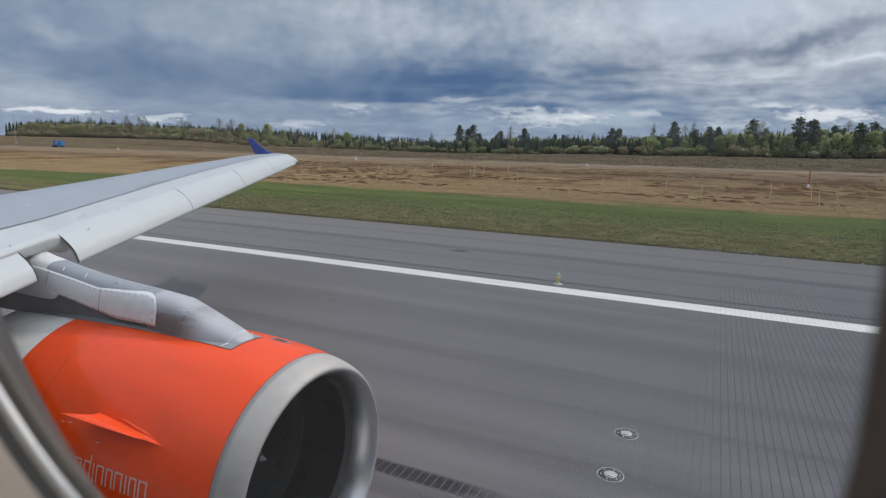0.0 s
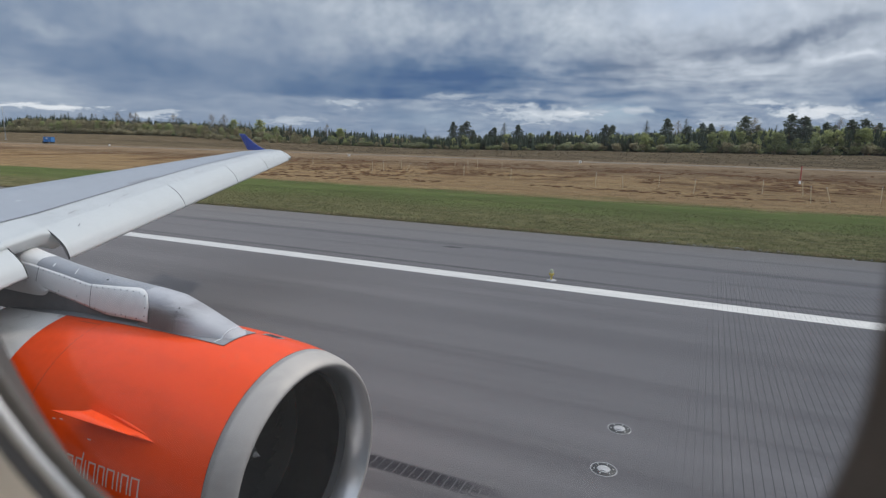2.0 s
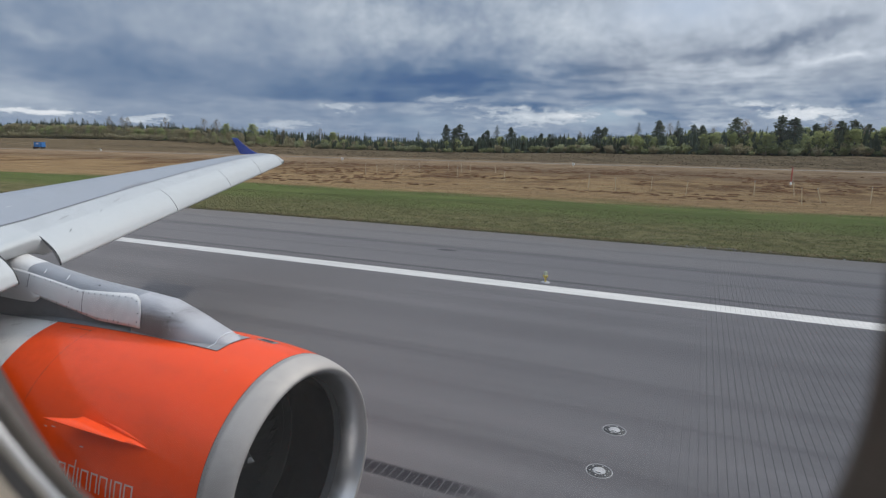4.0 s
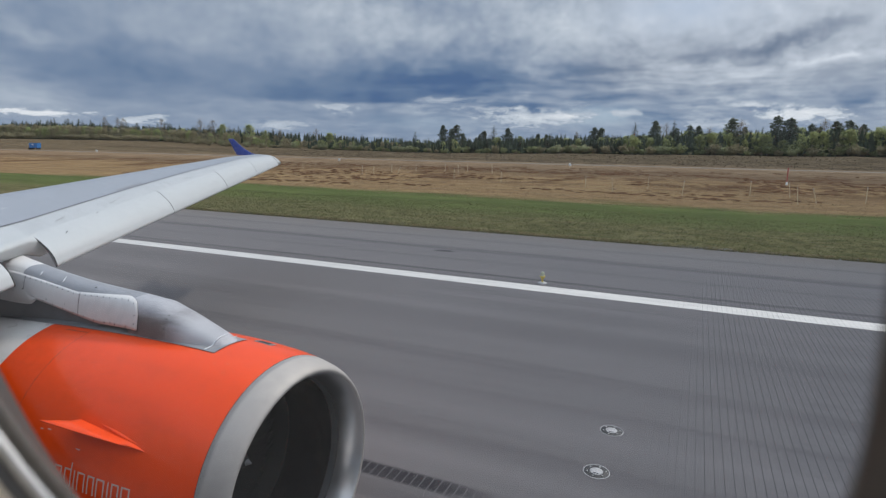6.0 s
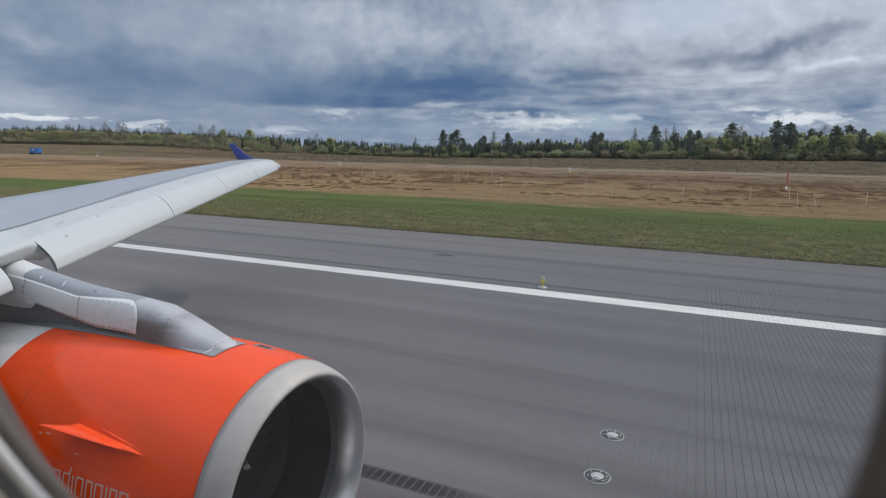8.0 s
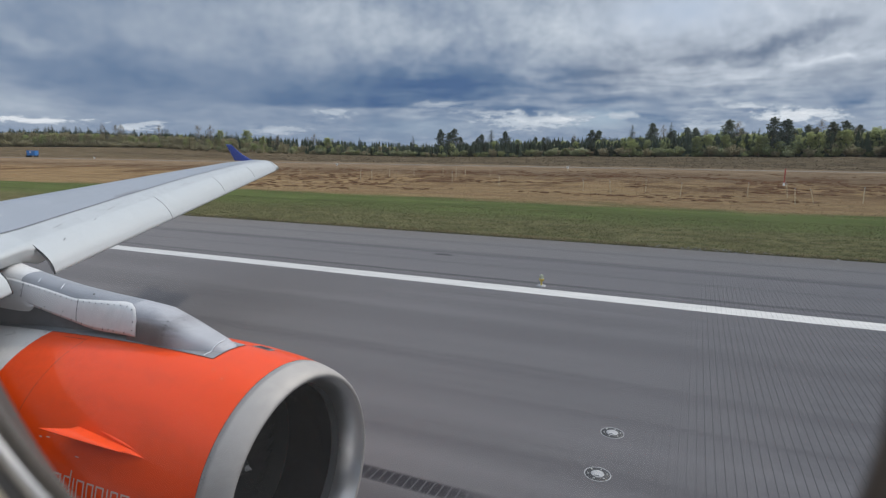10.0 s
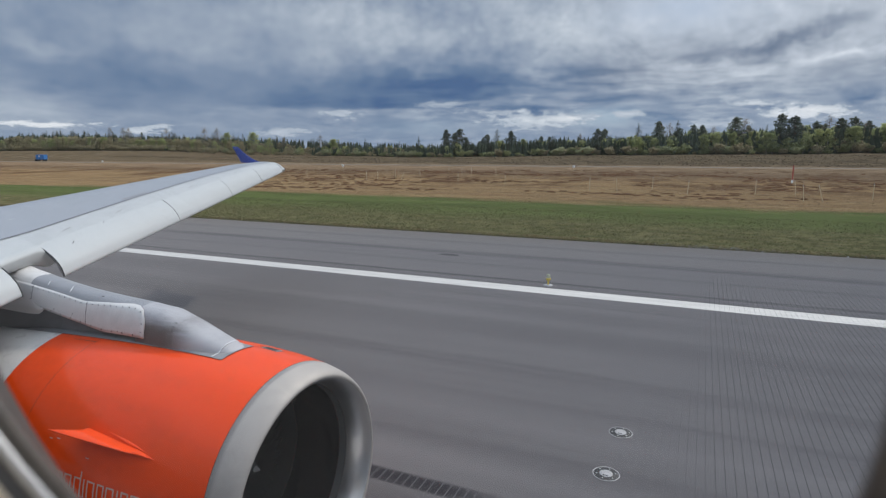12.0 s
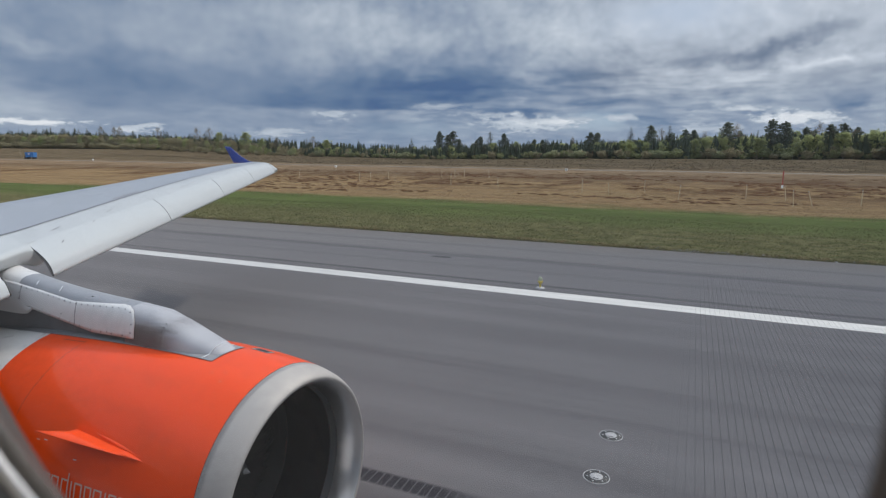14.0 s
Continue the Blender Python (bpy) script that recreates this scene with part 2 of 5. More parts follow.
def asphalt_build(N, p):
    v = N.coords()
    x, y, z = N.split(v)
    drawn = N.noise(N.coords((0.035, 1.1, 1)), 1.0, 6, 0.6)
    drawn2 = N.noise(N.coords((0.12, 4.5, 1)), 1.0, 5, 0.6)
    blot = N.noise(v, 0.16, 5, 0.6)
    grain = N.noise(v, 7.0, 4, 0.6)
    f = N.math("ADD", N.math("MULTIPLY", drawn, 0.5), N.math("MULTIPLY", drawn2, 0.28))
    f = N.math("ADD", f, N.math("MULTIPLY", blot, 0.22))
    col = N.mix(N.ramp(f, 0.3, 0.72), (0.109, 0.1055, 0.1075), (0.157, 0.152, 0.153))
    col = N.mix(N.ramp(grain, 0.35, 0.75, 0.0, 0.16), col, (0.19, 0.188, 0.19))
    # paver lanes beyond the edge line, each a little different
    wob = N.math("ADD", y, N.math("MULTIPLY", N.math("SUBTRACT", N.noise(N.coords((0.08, 0.08, 1)), 1.0, 3), 0.5), 0.28))
    outer = N.ramp(wob, 18.4, 18.7)
    col = N.mix(N.math("MULTIPLY", outer, 0.5), col, (0.146, 0.142, 0.143))
    outer2 = N.ramp(wob, 22.6, 23.4)
    col = N.mix(N.math("MULTIPLY", outer2, 0.55), col, (0.160, 0.154, 0.148))
    dusty = N.math("MULTIPLY", N.ramp(N.math("ADD", y, N.math("MULTIPLY", blot, 3.0)), 26.5, 29.3), 0.65)
    col = N.mix(dusty, col, (0.142, 0.131, 0.116))
    seams = N.math("MAXIMUM", N.math("MULTIPLY", band(N, wob, 18.55, 0.05, 0.16), 0.75), N.math("MULTIPLY", band(N, wob, 22.7, 0.10, 0.55), 0.5))
    seams = N.math("MAXIMUM", seams, N.math("MULTIPLY", band(N, wob, 25.2, 0.05, 0.35), 0.35))
    seams = N.math("MAXIMUM", seams, N.math("MULTIPLY", band(N, wob, 20.6, 0.05, 0.30), 0.25))
    seams = N.math("MULTIPLY", seams, N.ramp(drawn2, 0.25, 0.6, 0.2, 0.9))
    col = N.mix(seams, col, (0.056, 0.055, 0.060))
    # rubber laid down by landing wheels
    broken = N.noise(N.coords((0.5, 9.0, 1)), 1.0, 6, 0.7)
    endl = N.ramp(N.math("ADD", x, N.math("MULTIPLY", broken, 1.8)), -0.7, -2.0)
    rub = N.math("MULTIPLY", band(N, y, 6.37, 0.10, 0.10), endl)
    rub = N.math("MULTIPLY", rub, N.ramp(broken, 0.2, 0.5, 0.55, 1.0))
    for yc, half, soft, gain in ((5.95, 0.10, 0.25, 0.5), (9.5, 0.05, 0.5, 0.22), (10.9, 0.05, 0.6, 0.25), (13.2, 0.3, 0.9, 0.16), (7.6, 0.05, 0.3, 0.22)):
        rub = N.math("MAXIMUM", rub, N.math("MULTIPLY", N.math("MULTIPLY", band(N, wob, yc, half, soft), gain), N.ramp(drawn2, 0.3, 0.65)))
    col = N.mix(N.math("MULTIPLY", rub, 0.92), col, (0.026, 0.026, 0.030))
    # grooves: open and dark where swept, clogged further back
    g = groove_lines(N, x)
    swept = N.ramp(N.math("ADD", x, N.math("MULTIPLY", N.math("SUBTRACT", N.noise(v, 0.7, 3), 0.5), 1.6)), -1.0, 1.1, 0.0, 0.5)
    swept = N.math("MULTIPLY", swept, N.ramp(wob, 22.8, 21.0))
    gc = N.mix(N.math("MULTIPLY", rub, 1.5, clamp=True), (0.045, 0.045, 0.05), (0.17, 0.17, 0.175))
    gm = N.math("MULTIPLY", g, N.math("MAXIMUM", swept, N.math("MULTIPLY", N.ramp(rub, 0.4, 0.7), 0.6)))
    col = N.mix(gm, col, gc)
    N.link(N.vmath("MULTIPLY", col, (1.355, 1.31, 1.285)), p.inputs["Base Color"])
    N.link(N.ramp(f, 0.3, 0.7, 0.72, 0.9), p.inputs["Roughness"])
    # coarse aggregate: rough enough to send light back towards the sun
    p.inputs["Diffuse Roughness"].default_value = 1.0
    stones = N.noise(v, 55.0, 2, 0.6)
    bump(N, p, N.math("SUBTRACT", N.math("MULTIPLY", stones, 1.2), gm), 0.55, 0.010)


def paint_line_build(N, p):
    v = N.coords()
    x, y, z = N.split(v)
    n = N.noise(N.coords((0.6, 5, 1)), 1.0, 6, 0.65)
    grain = N.noise(v, 45.0, 3, 0.7)
    col = N.mix(N.ramp(n, 0.35, 0.75), (0.55, 0.53, 0.495), (0.43, 0.415, 0.395))
    col = N.mix(N.ramp(grain, 0.55, 0.85, 0, 0.4), col, (0.5, 0.5, 0.5))
    g = N.math("MULTIPLY", groove_lines(N, x, 0.05), N.ramp(x, -2.2, 0.8, 0.0, 0.6))
    N.link(N.mix(g, col, (0.22, 0.22, 0.225)), p.inputs["Base Color"])
    bump(N, p, N.math("SUBTRACT", grain, g), 0.2, 0.003)


def ground_build(N, p):
    v = N.coords()
    x, y, z = N.split(v)
    big = N.noise(N.coords((0.012, 0.05, 1)), 1.0, 5, 0.6)
    mid = N.noise(N.coords((0.10, 0.35, 1)), 1.0, 6, 0.65)
    near = N.noise(N.coords((0.9, 0.8, 1)), 1.0, 6, 0.72)
    far = N.noise(N.coords((0.16, 0.17, 1), offset=(2, 5, 0)), 1.0, 7, 0.72)
    fine = N.math("ADD", N.math("MULTIPLY", near, N.ramp(y, 80.0, 45.0)), N.math("MULTIPLY", far, N.ramp(y, 45.0, 80.0)))
    grit = N.noise(v, 14.0, 3, 0.7)
    ye = N.math("ADD", y, N.math("MULTIPLY", N.math("SUBTRACT", big, 0.5), 16.0))
    ye = N.math("ADD", ye, N.math("MULTIPLY", N.math("SUBTRACT", mid, 0.5), 9.0))
    green = N.mix(N.ramp(mid, 0.3, 0.7), (0.062, 0.086, 0.027), (0.110, 0.142, 0.047))
    green = N.mix(N.ramp(fine, 0.45, 0.75, 0, 0.7), green, (0.115, 0.110, 0.055))
    verge = N.mix(N.ramp(fine, 0.3, 0.7), (0.064, 0.068, 0.028), (0.165, 0.152, 0.075))
    soil = N.noise(N.coords((2.2, 2.6, 1), offset=(3, 1, 0)), 1.0, 7, 0.8)
    verge = N.mix(N.ramp(soil, 0.50, 0.62, 0.0, 0.65), verge, (0.026, 0.024, 0.013))
    verge = N.mix(N.ramp(mid, 0.52, 0.70, 0.0, 0.55), verge, (0.130, 0.116, 0.066))
    thin = N.noise(N.coords((0.22, 1.5, 1), offset=(7, 2, 0)), 1.0, 6, 0.7)
    verge = N.mix(N.ramp(thin, 0.52, 0.64, 0.0, 0.7), verge, (0.175, 0.155, 0.090))
    verge = N.mix(N.ramp(thin, 0.43, 0.34, 0.0, 0.7), verge, (0.036, 0.036, 0.016))
    green = N.mix(N.ramp(soil, 0.54, 0.64, 0.0, 0.45), green, (0.044, 0.052, 0.020))
    lanes = N.noise(N.coords((0.02, 0.55, 1), offset=(1, 6, 0)), 1.0, 4, 0.6)
    green = N.mix(N.ramp(lanes, 0.42, 0.66, 0.0, 0.6), green, (0.056, 0.072, 0.026))
    col = N.mix(N.ramp(N.math("ADD", y, N.math("MULTIPLY", mid, 9.0)), 36.5, 43.5), verge, green)
    # the raised grass edge's shadow, painted as a dark soil-brown line along the asphalt
    lip = N.math("ADD", y, N.math("MULTIPLY", N.noise(N.coords((1.3, 2.0, 1)), 1.0, 5, 0.7), 0.9))
    col = N.mix(N.ramp(lip, 28.62, 28.22, 0.0, 0.8), col, (0.030, 0.028, 0.017))
    straw = N.mix(N.ramp(fine, 0.3, 0.75), (0.154, 0.100, 0.052), (0.285, 0.194, 0.109))
    straw = N.mix(N.ramp(mid, 0.45, 0.75, 0, 0.6), straw, (0.205, 0.150, 0.086))
    # long wheel tracks and mown swathes of bleached grass
    swathe = N.noise(N.coords((0.035, 0.42, 1), offset=(5, 9, 0)), 1.0, 6, 0.68)
    straw = N.mix(N.ramp(swathe, 0.50, 0.66, 0.0, 0.7), straw, (0.300, 0.222, 0.122))
    straw = N.mix(N.ramp(swathe, 0.44, 0.32, 0.0, 0.55), straw, (0.120, 0.082, 0.044))
    col = N.mix(N.ramp(ye, 45.0, 49.0), col, straw)
    heath = N.mix(N.ramp(fine, 0.3, 0.7), (0.130, 0.088, 0.056), (0.245, 0.177, 0.116))
    col = N.mix(N.ramp(ye, 76.0, 104.0), col, heath)
    dark_belt = N.math("MULTIPLY", N.ramp(ye, 80.0, 90.0), N.ramp(ye, 112.0, 100.0))
    col = N.mix(N.math("MULTIPLY", dark_belt, N.ramp(far, 0.40, 0.60, 0.05, 0.55)), col, (0.062, 0.040, 0.028))
    peat = N.math("MULTIPLY", N.ramp(N.noise(N.coords((0.10, 0.05, 1), offset=(4, 2, 0)), 1.0, 9, 0.75), 0.49, 0.56), N.math("MULTIPLY", N.ramp(ye, 54.0, 72.0), N.ramp(ye, 118.0, 100.0)))
    col = N.mix(N.math("MULTIPLY", peat, 0.85), col, (0.088, 0.048, 0.027))
    # small scraped patches and dry tussocks on the straw
    scrape = N.noise(N.coords((0.34, 0.15, 1), offset=(8, 3, 0)), 1.0, 9, 0.74)
    on_straw = N.math("MULTIPLY", N.ramp(ye, 48.0, 54.0), N.ramp(ye, 106.0, 92.0))
    col = N.mix(N.math("MULTIPLY", N.ramp(scrape, 0.58, 0.62, 0.0, 0.8), on_straw), col, (0.095, 0.052, 0.027))
    col = N.mix(N.math("MULTIPLY", N.ramp(scrape, 0.46, 0.36, 0.0, 0.55), on_straw), col, (0.275, 0.190, 0.096))
    scrub = N.mix(N.ramp(fine, 0.3, 0.7), (0.057, 0.044, 0.028), (0.144, 0.109, 0.070))
    col = N.mix(N.ramp(ye, 134.0, 150.0), col, scrub)
    col = N.mix(N.ramp(grit, 0.5, 0.8, 0, 0.35), col, (0.05, 0.042, 0.025))
    N.link(N.vmath("MULTIPLY", col, (1.52, 1.46, 1.33)), p.inputs["Base Color"])
    p.inputs["Diffuse Roughness"].default_value = 1.0
    bump(N, p, N.math("ADD", fine, grit), 0.85, 0.11)


def leaf_build(dark, pale, spread=0.55, through_light=0.42):
    def build(N, p):
        r = N.put("ShaderNodeNewGeometry").outputs["Random Per Island"]
        o = N.put("ShaderNodeObjectInfo").outputs["Random"]
        f = N.math("ADD", N.math("MULTIPLY", r, spread), N.math("MULTIPLY", o, 1 - spread))
        N.link(N.mix(f, dark, pale), p.inputs["Base Color"])
        p.inputs["Roughness"].default_value = 0.75
        p.inputs["Specular IOR Level"].default_value = 0.15
        # light also comes through from behind
        t, both = N.put("ShaderNodeBsdfTranslucent"), N.put("ShaderNodeMixShader")
        N.link(N.mix(f, dark, pale), t.inputs[0])
        both.inputs[0].default_value = through_light
        out = [n for n in N.tree.nodes if n.bl_idname == "ShaderNodeOutputMaterial"][0]
        N.link(p.outputs[0], both.inputs[1])
        N.link(t.outputs[0], both.inputs[2])
        N.link(both.outputs[0], out.inputs[0])
    return build


def painted_metal(name, colour, rough, panel=0.06, coat=0.0, metal=0.0, dirt=(0.2, 0.19, 0.17), dirty=0.18, spec=0.5):
    """Aircraft paint: near even, with faint flow-wise dirt streaks."""
    def build(N, p):
        v = N.coords((0.7, 3.0, 3.0))
        a, b = N.noise(v, 1.2, 6, 0.62), N.noise(N.coords(), 9.0, 5, 0.65)
        f = N.ramp(N.math("ADD", N.math("MULTIPLY", a, 0.6), N.math("MULTIPLY", b, 0.4)), 0.42, 0.72, 0.0, dirty)
        N.link(N.mix(f, colour, dirt), p.inputs["Base Color"])
        N.link(N.ramp(b, 0.3, 0.7, max(0.03, rough - panel), rough + panel), p.inputs["Roughness"])
    return material(name, colour, rough, metal, build, coat, spec)


def pylon_build(N, p):
    """Grey paint with streaky dirt, and a streaked dark brown tone low on the flank behind the nose."""
    v = N.coords()
    x, y, z = N.split(v)
    a, b = N.noise(N.coords((0.7, 3.0, 3.0)), 1.2, 6, 0.62), N.noise(v, 9.0, 5, 0.65)
    f = N.ramp(N.math("ADD", N.math("MULTIPLY", a, 0.6), N.math("MULTIPLY", b, 0.4)), 0.42, 0.72, 0.0, 0.5)
    col = N.mix(f, (0.410, 0.404, 0.418), (0.25, 0.245, 0.255))
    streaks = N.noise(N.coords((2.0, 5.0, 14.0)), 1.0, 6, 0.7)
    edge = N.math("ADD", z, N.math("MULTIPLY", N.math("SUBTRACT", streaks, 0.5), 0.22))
    flank_tone = N.math("MULTIPLY", N.ramp(edge, 2.90, 2.73), N.ramp(N.math("ADD", x, N.math("MULTIPLY", streaks, 0.3)), -4.15, -4.55))
    col = N.mix(N.math("MULTIPLY", flank_tone, 0.85), col, (0.070, 0.050, 0.040))
    N.link(col, p.inputs["Base Color"])
    N.link(N.ramp(b, 0.3, 0.7, 0.36, 0.48), p.inputs["Roughness"])


M = dict(
    asphalt=material("asphalt", (0.14, 0.14, 0.15), 0.85, 0, asphalt_build, spec=0.02),
    line=material("line_paint", (0.8, 0.8, 0.8), 0.6, 0, paint_line_build),
    ground=material("field_ground", (0.15, 0.12, 0.06), 0.95, 0, ground_build, spec=0.02),
    road=mottled((0.200, 0.160, 0.118), 0.2, 0.2, 3.0, 0.9, name="gravel_road"),
    grass=material("grass_blades", (0.1, 0.12, 0.04), 0.8, 0, leaf_build((0.066, 0.080, 0.026), (0.215, 0.205, 0.090), 0.9, 0.1), spec=0.2),
    straw=material("dry_grass", (0.2, 0.15, 0.08), 0.9, 0, leaf_build((0.200, 0.138, 0.072), (0.285, 0.203, 0.112), 0.8, 0.1), spec=0.1),
    peat=mottled((0.125, 0.064, 0.032), 0.4, 2.0, 14.0, 0.95, relief=0.6, depth=0.05, name="peat", spec=0.05),
    orange=painted_metal("orange_red_paint", (0.84, 0.066, 0.003), 0.45, 0.05, coat=0.45, dirt=(0.52, 0.045, 0.006), dirty=0.38, spec=0.08),
    lip=painted_metal("bare_aluminium", (0.430, 0.398, 0.370), 0.68, 0.05, metal=0.5, dirt=(0.34, 0.32, 0.30), dirty=0.5, spec=0.3),
    polished=painted_metal("polished_aluminium", (0.56, 0.56, 0.57), 0.34, 0.06, metal=1.0, dirt=(0.40, 0.40, 0.40), dirty=0.25),
    cap=painted_metal("pylon_cap_grey", (0.270, 0.275, 0.290), 0.42, 0.05, dirt=(0.17, 0.17, 0.18), dirty=0.5),
    panel=painted_metal("leading_edge_grey", (0.43, 0.442, 0.442), 0.4, 0.05, dirt=(0.34, 0.35, 0.35), dirty=0.6),
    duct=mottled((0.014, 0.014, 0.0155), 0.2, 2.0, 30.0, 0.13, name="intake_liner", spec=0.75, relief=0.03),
    perforated=mottled((0.105, 0.103, 0.105), 0.2, 5.0, 60.0, 0.45, name="perforated_sheet"),
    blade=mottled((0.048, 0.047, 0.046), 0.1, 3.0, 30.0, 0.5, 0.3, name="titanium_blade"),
    white=painted_metal("wing_white", (0.465, 0.478, 0.474), 0.38, 0.05, dirt=(0.36, 0.37, 0.37), dirty=0.28),
    box=painted_metal("wing_grey", (0.278, 0.294, 0.318), 0.42, 0.05, dirt=(0.34, 0.36, 0.40), dirty=0.5),
    pylon=material("pylon_grey", (0.345, 0.342, 0.352), 0.42, 0, pylon_build),
    pylon_pale=painted_metal("fairing_pale_grey", (0.66, 0.645, 0.63), 0.4, 0.05, dirt=(0.40, 0.39, 0.38), dirty=0.4),
    apron=painted_metal("apron_grey", (0.155, 0.155, 0.165), 0.4, 0.05, dirt=(0.07, 0.07, 0.07), dirty=0.5),
    heather=material("heather", (0.14, 0.1, 0.07), 0.9, 0, leaf_build((0.108, 0.082, 0.051), (0.160, 0.122, 0.079), 0.7, 0.1), spec=0.1),
    plate=painted_metal("crown_plate_grey", (0.25, 0.245, 0.25), 0.4, 0.05, dirt=(0.13, 0.125, 0.125), dirty=0.5),
    ring=mottled((0.34, 0.335, 0.33), 0.2, 6.0, 60.0, 0.7, name="cured_sealant"),
    rivet=painted_metal("scuffed_orange", (0.72, 0.20, 0.11), 0.4),
    cowl_white=painted_metal("cowl_off_white", (0.70, 0.68, 0.65), 0.3, 0.04, dirt=(0.3, 0.28, 0.25), dirty=0.3),
    blue=painted_metal("dark_blue_paint", (0.014, 0.040, 0.27), 0.3, 0.04, coat=0.3, dirt=(0.03, 0.04, 0.16), dirty=0.3),
    dark=mottled((0.018, 0.018, 0.02), 0.3, 4.0, 60.0, 0.6, name="dark_gap"),
    sealant=mottled((0.62, 0.63, 0.65), 0.1, 4.0, 60.0, 0.35, 0.4, name="bright_bead"),
    letter=mottled((0.60, 0.40, 0.33), 0.08, 4.0, 60.0, 0.35, name="pale_lettering"),
    skin=painted_metal("fuselage_ivory", (0.50, 0.485, 0.455), 0.3, 0.04, dirt=(0.4, 0.38, 0.36), dirty=0.2),
    liner=mottled((0.60, 0.565, 0.52), 0.06, 6.0, 120.0, 0.55, name="cabin_liner"),
    seal=mottled((0.066, 0.057, 0.050), 0.2, 30.0, 200.0, 0.5, relief=0, name="brown_seal"),
    # darker copy of the bead's metal, standing for its shaded sides
    bead_shade=mottled((0.055, 0.053, 0.052), 0.08, 8.0, 60.0, 0.36, 0.8, relief=0, name="shaded_bead_metal"),
    bead=mottled((0.28, 0.28, 0.285), 0.06, 8.0, 60.0, 0.36, 0.9, relief=0, name="polished_trim"),
    bark=mottled((0.13, 0.10, 0.075), 0.35, 3.0, 20.0, 0.9, relief=0.5, name="bark"),
    birch_bark=mottled((0.52, 0.50, 0.46), 0.4, 2.0, 9.0, 0.8, name="birch_bark", stretch=(1, 1, 3)),
    spruce=material("spruce_needles", (0.03, 0.05, 0.02), 0.8, 0, leaf_build((0.064, 0.088, 0.062), (0.150, 0.180, 0.112))),
    pine=material("pine_needles", (0.04, 0.06, 0.03), 0.8, 0, leaf_build((0.086, 0.112, 0.088), (0.192, 0.220, 0.155))),
    birch=material("spring_leaves", (0.12, 0.14, 0.04), 0.8, 0, leaf_build((0.280, 0.316, 0.136), (0.470, 0.500, 0.222), 0.35)),
    brush=material("brown_brush", (0.14, 0.12, 0.08), 0.8, 0, leaf_build((0.255, 0.226, 0.138), (0.420, 0.372, 0.222), 0.4)),
    olive=material("olive_brush", (0.1, 0.11, 0.05), 0.8, 0, leaf_build((0.185, 0.215, 0.100), (0.350, 0.370, 0.175), 0.4)),
    bare=material("budding_twigs", (0.14, 0.13, 0.08), 0.8, 0, leaf_build((0.200, 0.180, 0.142), (0.330, 0.290, 0.225), 0.4)),
    willow=material("willow_leaves", (0.14, 0.16, 0.08), 0.8, 0, leaf_build((0.240, 0.262, 0.145), (0.400, 0.415, 0.235), 0.4)),
    stake=mottled((0.58, 0.49, 0.33), 0.2, 6.0, 40.0, 0.8, name="pale_wood"),
    white_paint=mottled((0.78, 0.78, 0.76), 0.1, 5.0, 40.0, 0.5, name="white_paint"),
    red_paint=mottled((0.36, 0.05, 0.035), 0.15, 5.0, 40.0, 0.5, name="red_paint"),
    blue_box=mottled((0.04, 0.20, 0.52), 0.2, 1.5, 20.0, 0.5, name="blue_steel"),
    yellow=mottled((0.62, 0.47, 0.10), 0.15, 20.0, 80.0, 0.45, name="yellow_paint"),
    steel=mottled((0.46, 0.46, 0.44), 0.2, 20.0, 80.0, 0.35, 0.8, name="light_fitting_steel"),
    lens=mottled((0.40, 0.41, 0.29), 0.1, 20.0, 80.0, 0.15, name="frosted_lens"),
    mark=mottled((0.75, 0.36, 0.05), 0.1, 20.0, 80.0, 0.4, name="orange_marking"),
    tyre=mottled((0.02, 0.02, 0.02), 0.2, 6.0, 40.0, 0.8, name="tyre_rubber"),
    glass_dark=mottled((0.015, 0.018, 0.022), 0.1, 6.0, 40.0, 0.08, name="dark_glass"),
)


def pane_material():
    m = bpy.data.materials.new("acrylic_pane")
    m.use_nodes = True
    N = Nodes(m.node_tree)
    t, g, mx = N.put("ShaderNodeBsdfTransparent"), N.put("ShaderNodeBsdfGlossy"), N.put("ShaderNodeMixShader")
    t.inputs[0].default_value = (0.985, 0.985, 0.99, 1)
    g.inputs["Roughness"].default_value = 0.05
    mx.inputs[0].default_value = 0.02
    N.link(t.outputs[0], mx.inputs[1])
    N.link(g.outputs[0], mx.inputs[2])
    # a thin film of dust that scatters a little daylight
    dust, film = N.put("ShaderNodeBsdfTranslucent"), N.put("ShaderNodeMixShader")
    dust.inputs[0].default_value = (0.8, 0.8, 0.8, 1)
    film.inputs[0].default_value = 0.018
    N.link(mx.outputs[0], film.inputs[1])
    N.link(dust.outputs[0], film.inputs[2])
    N.link(film.outputs[0], N.put("ShaderNodeOutputMaterial").inputs[0])
    return m


M["pane"] = pane_material()


def glowing(name, colour, strength):
    m = bpy.data.materials.new(name)
    m.use_nodes = True
    N = Nodes(m.node_tree)
    e = N.put("ShaderNodeEmission")
    e.inputs[0].default_value, e.inputs[1].default_value = (*colour, 1), strength
    N.link(e.outputs[0], N.put("ShaderNodeOutputMaterial").inputs[0])
    return m


# glow of an added fill that keeps the cream window surround from going dark
M["cabin_fill"] = glowing("cabin_fill", (1.0, 0.95, 0.88), 3.2)


# ---- building helpers ----
def mesh_of(verts, faces, smooth=True):
    me = bpy.data.meshes.new("mesh")
    me.from_pydata([tuple(v) for v in verts], [], [tuple(q) for q in faces])
    me.update()
    if smooth:
        me.shade_smooth()
    return me


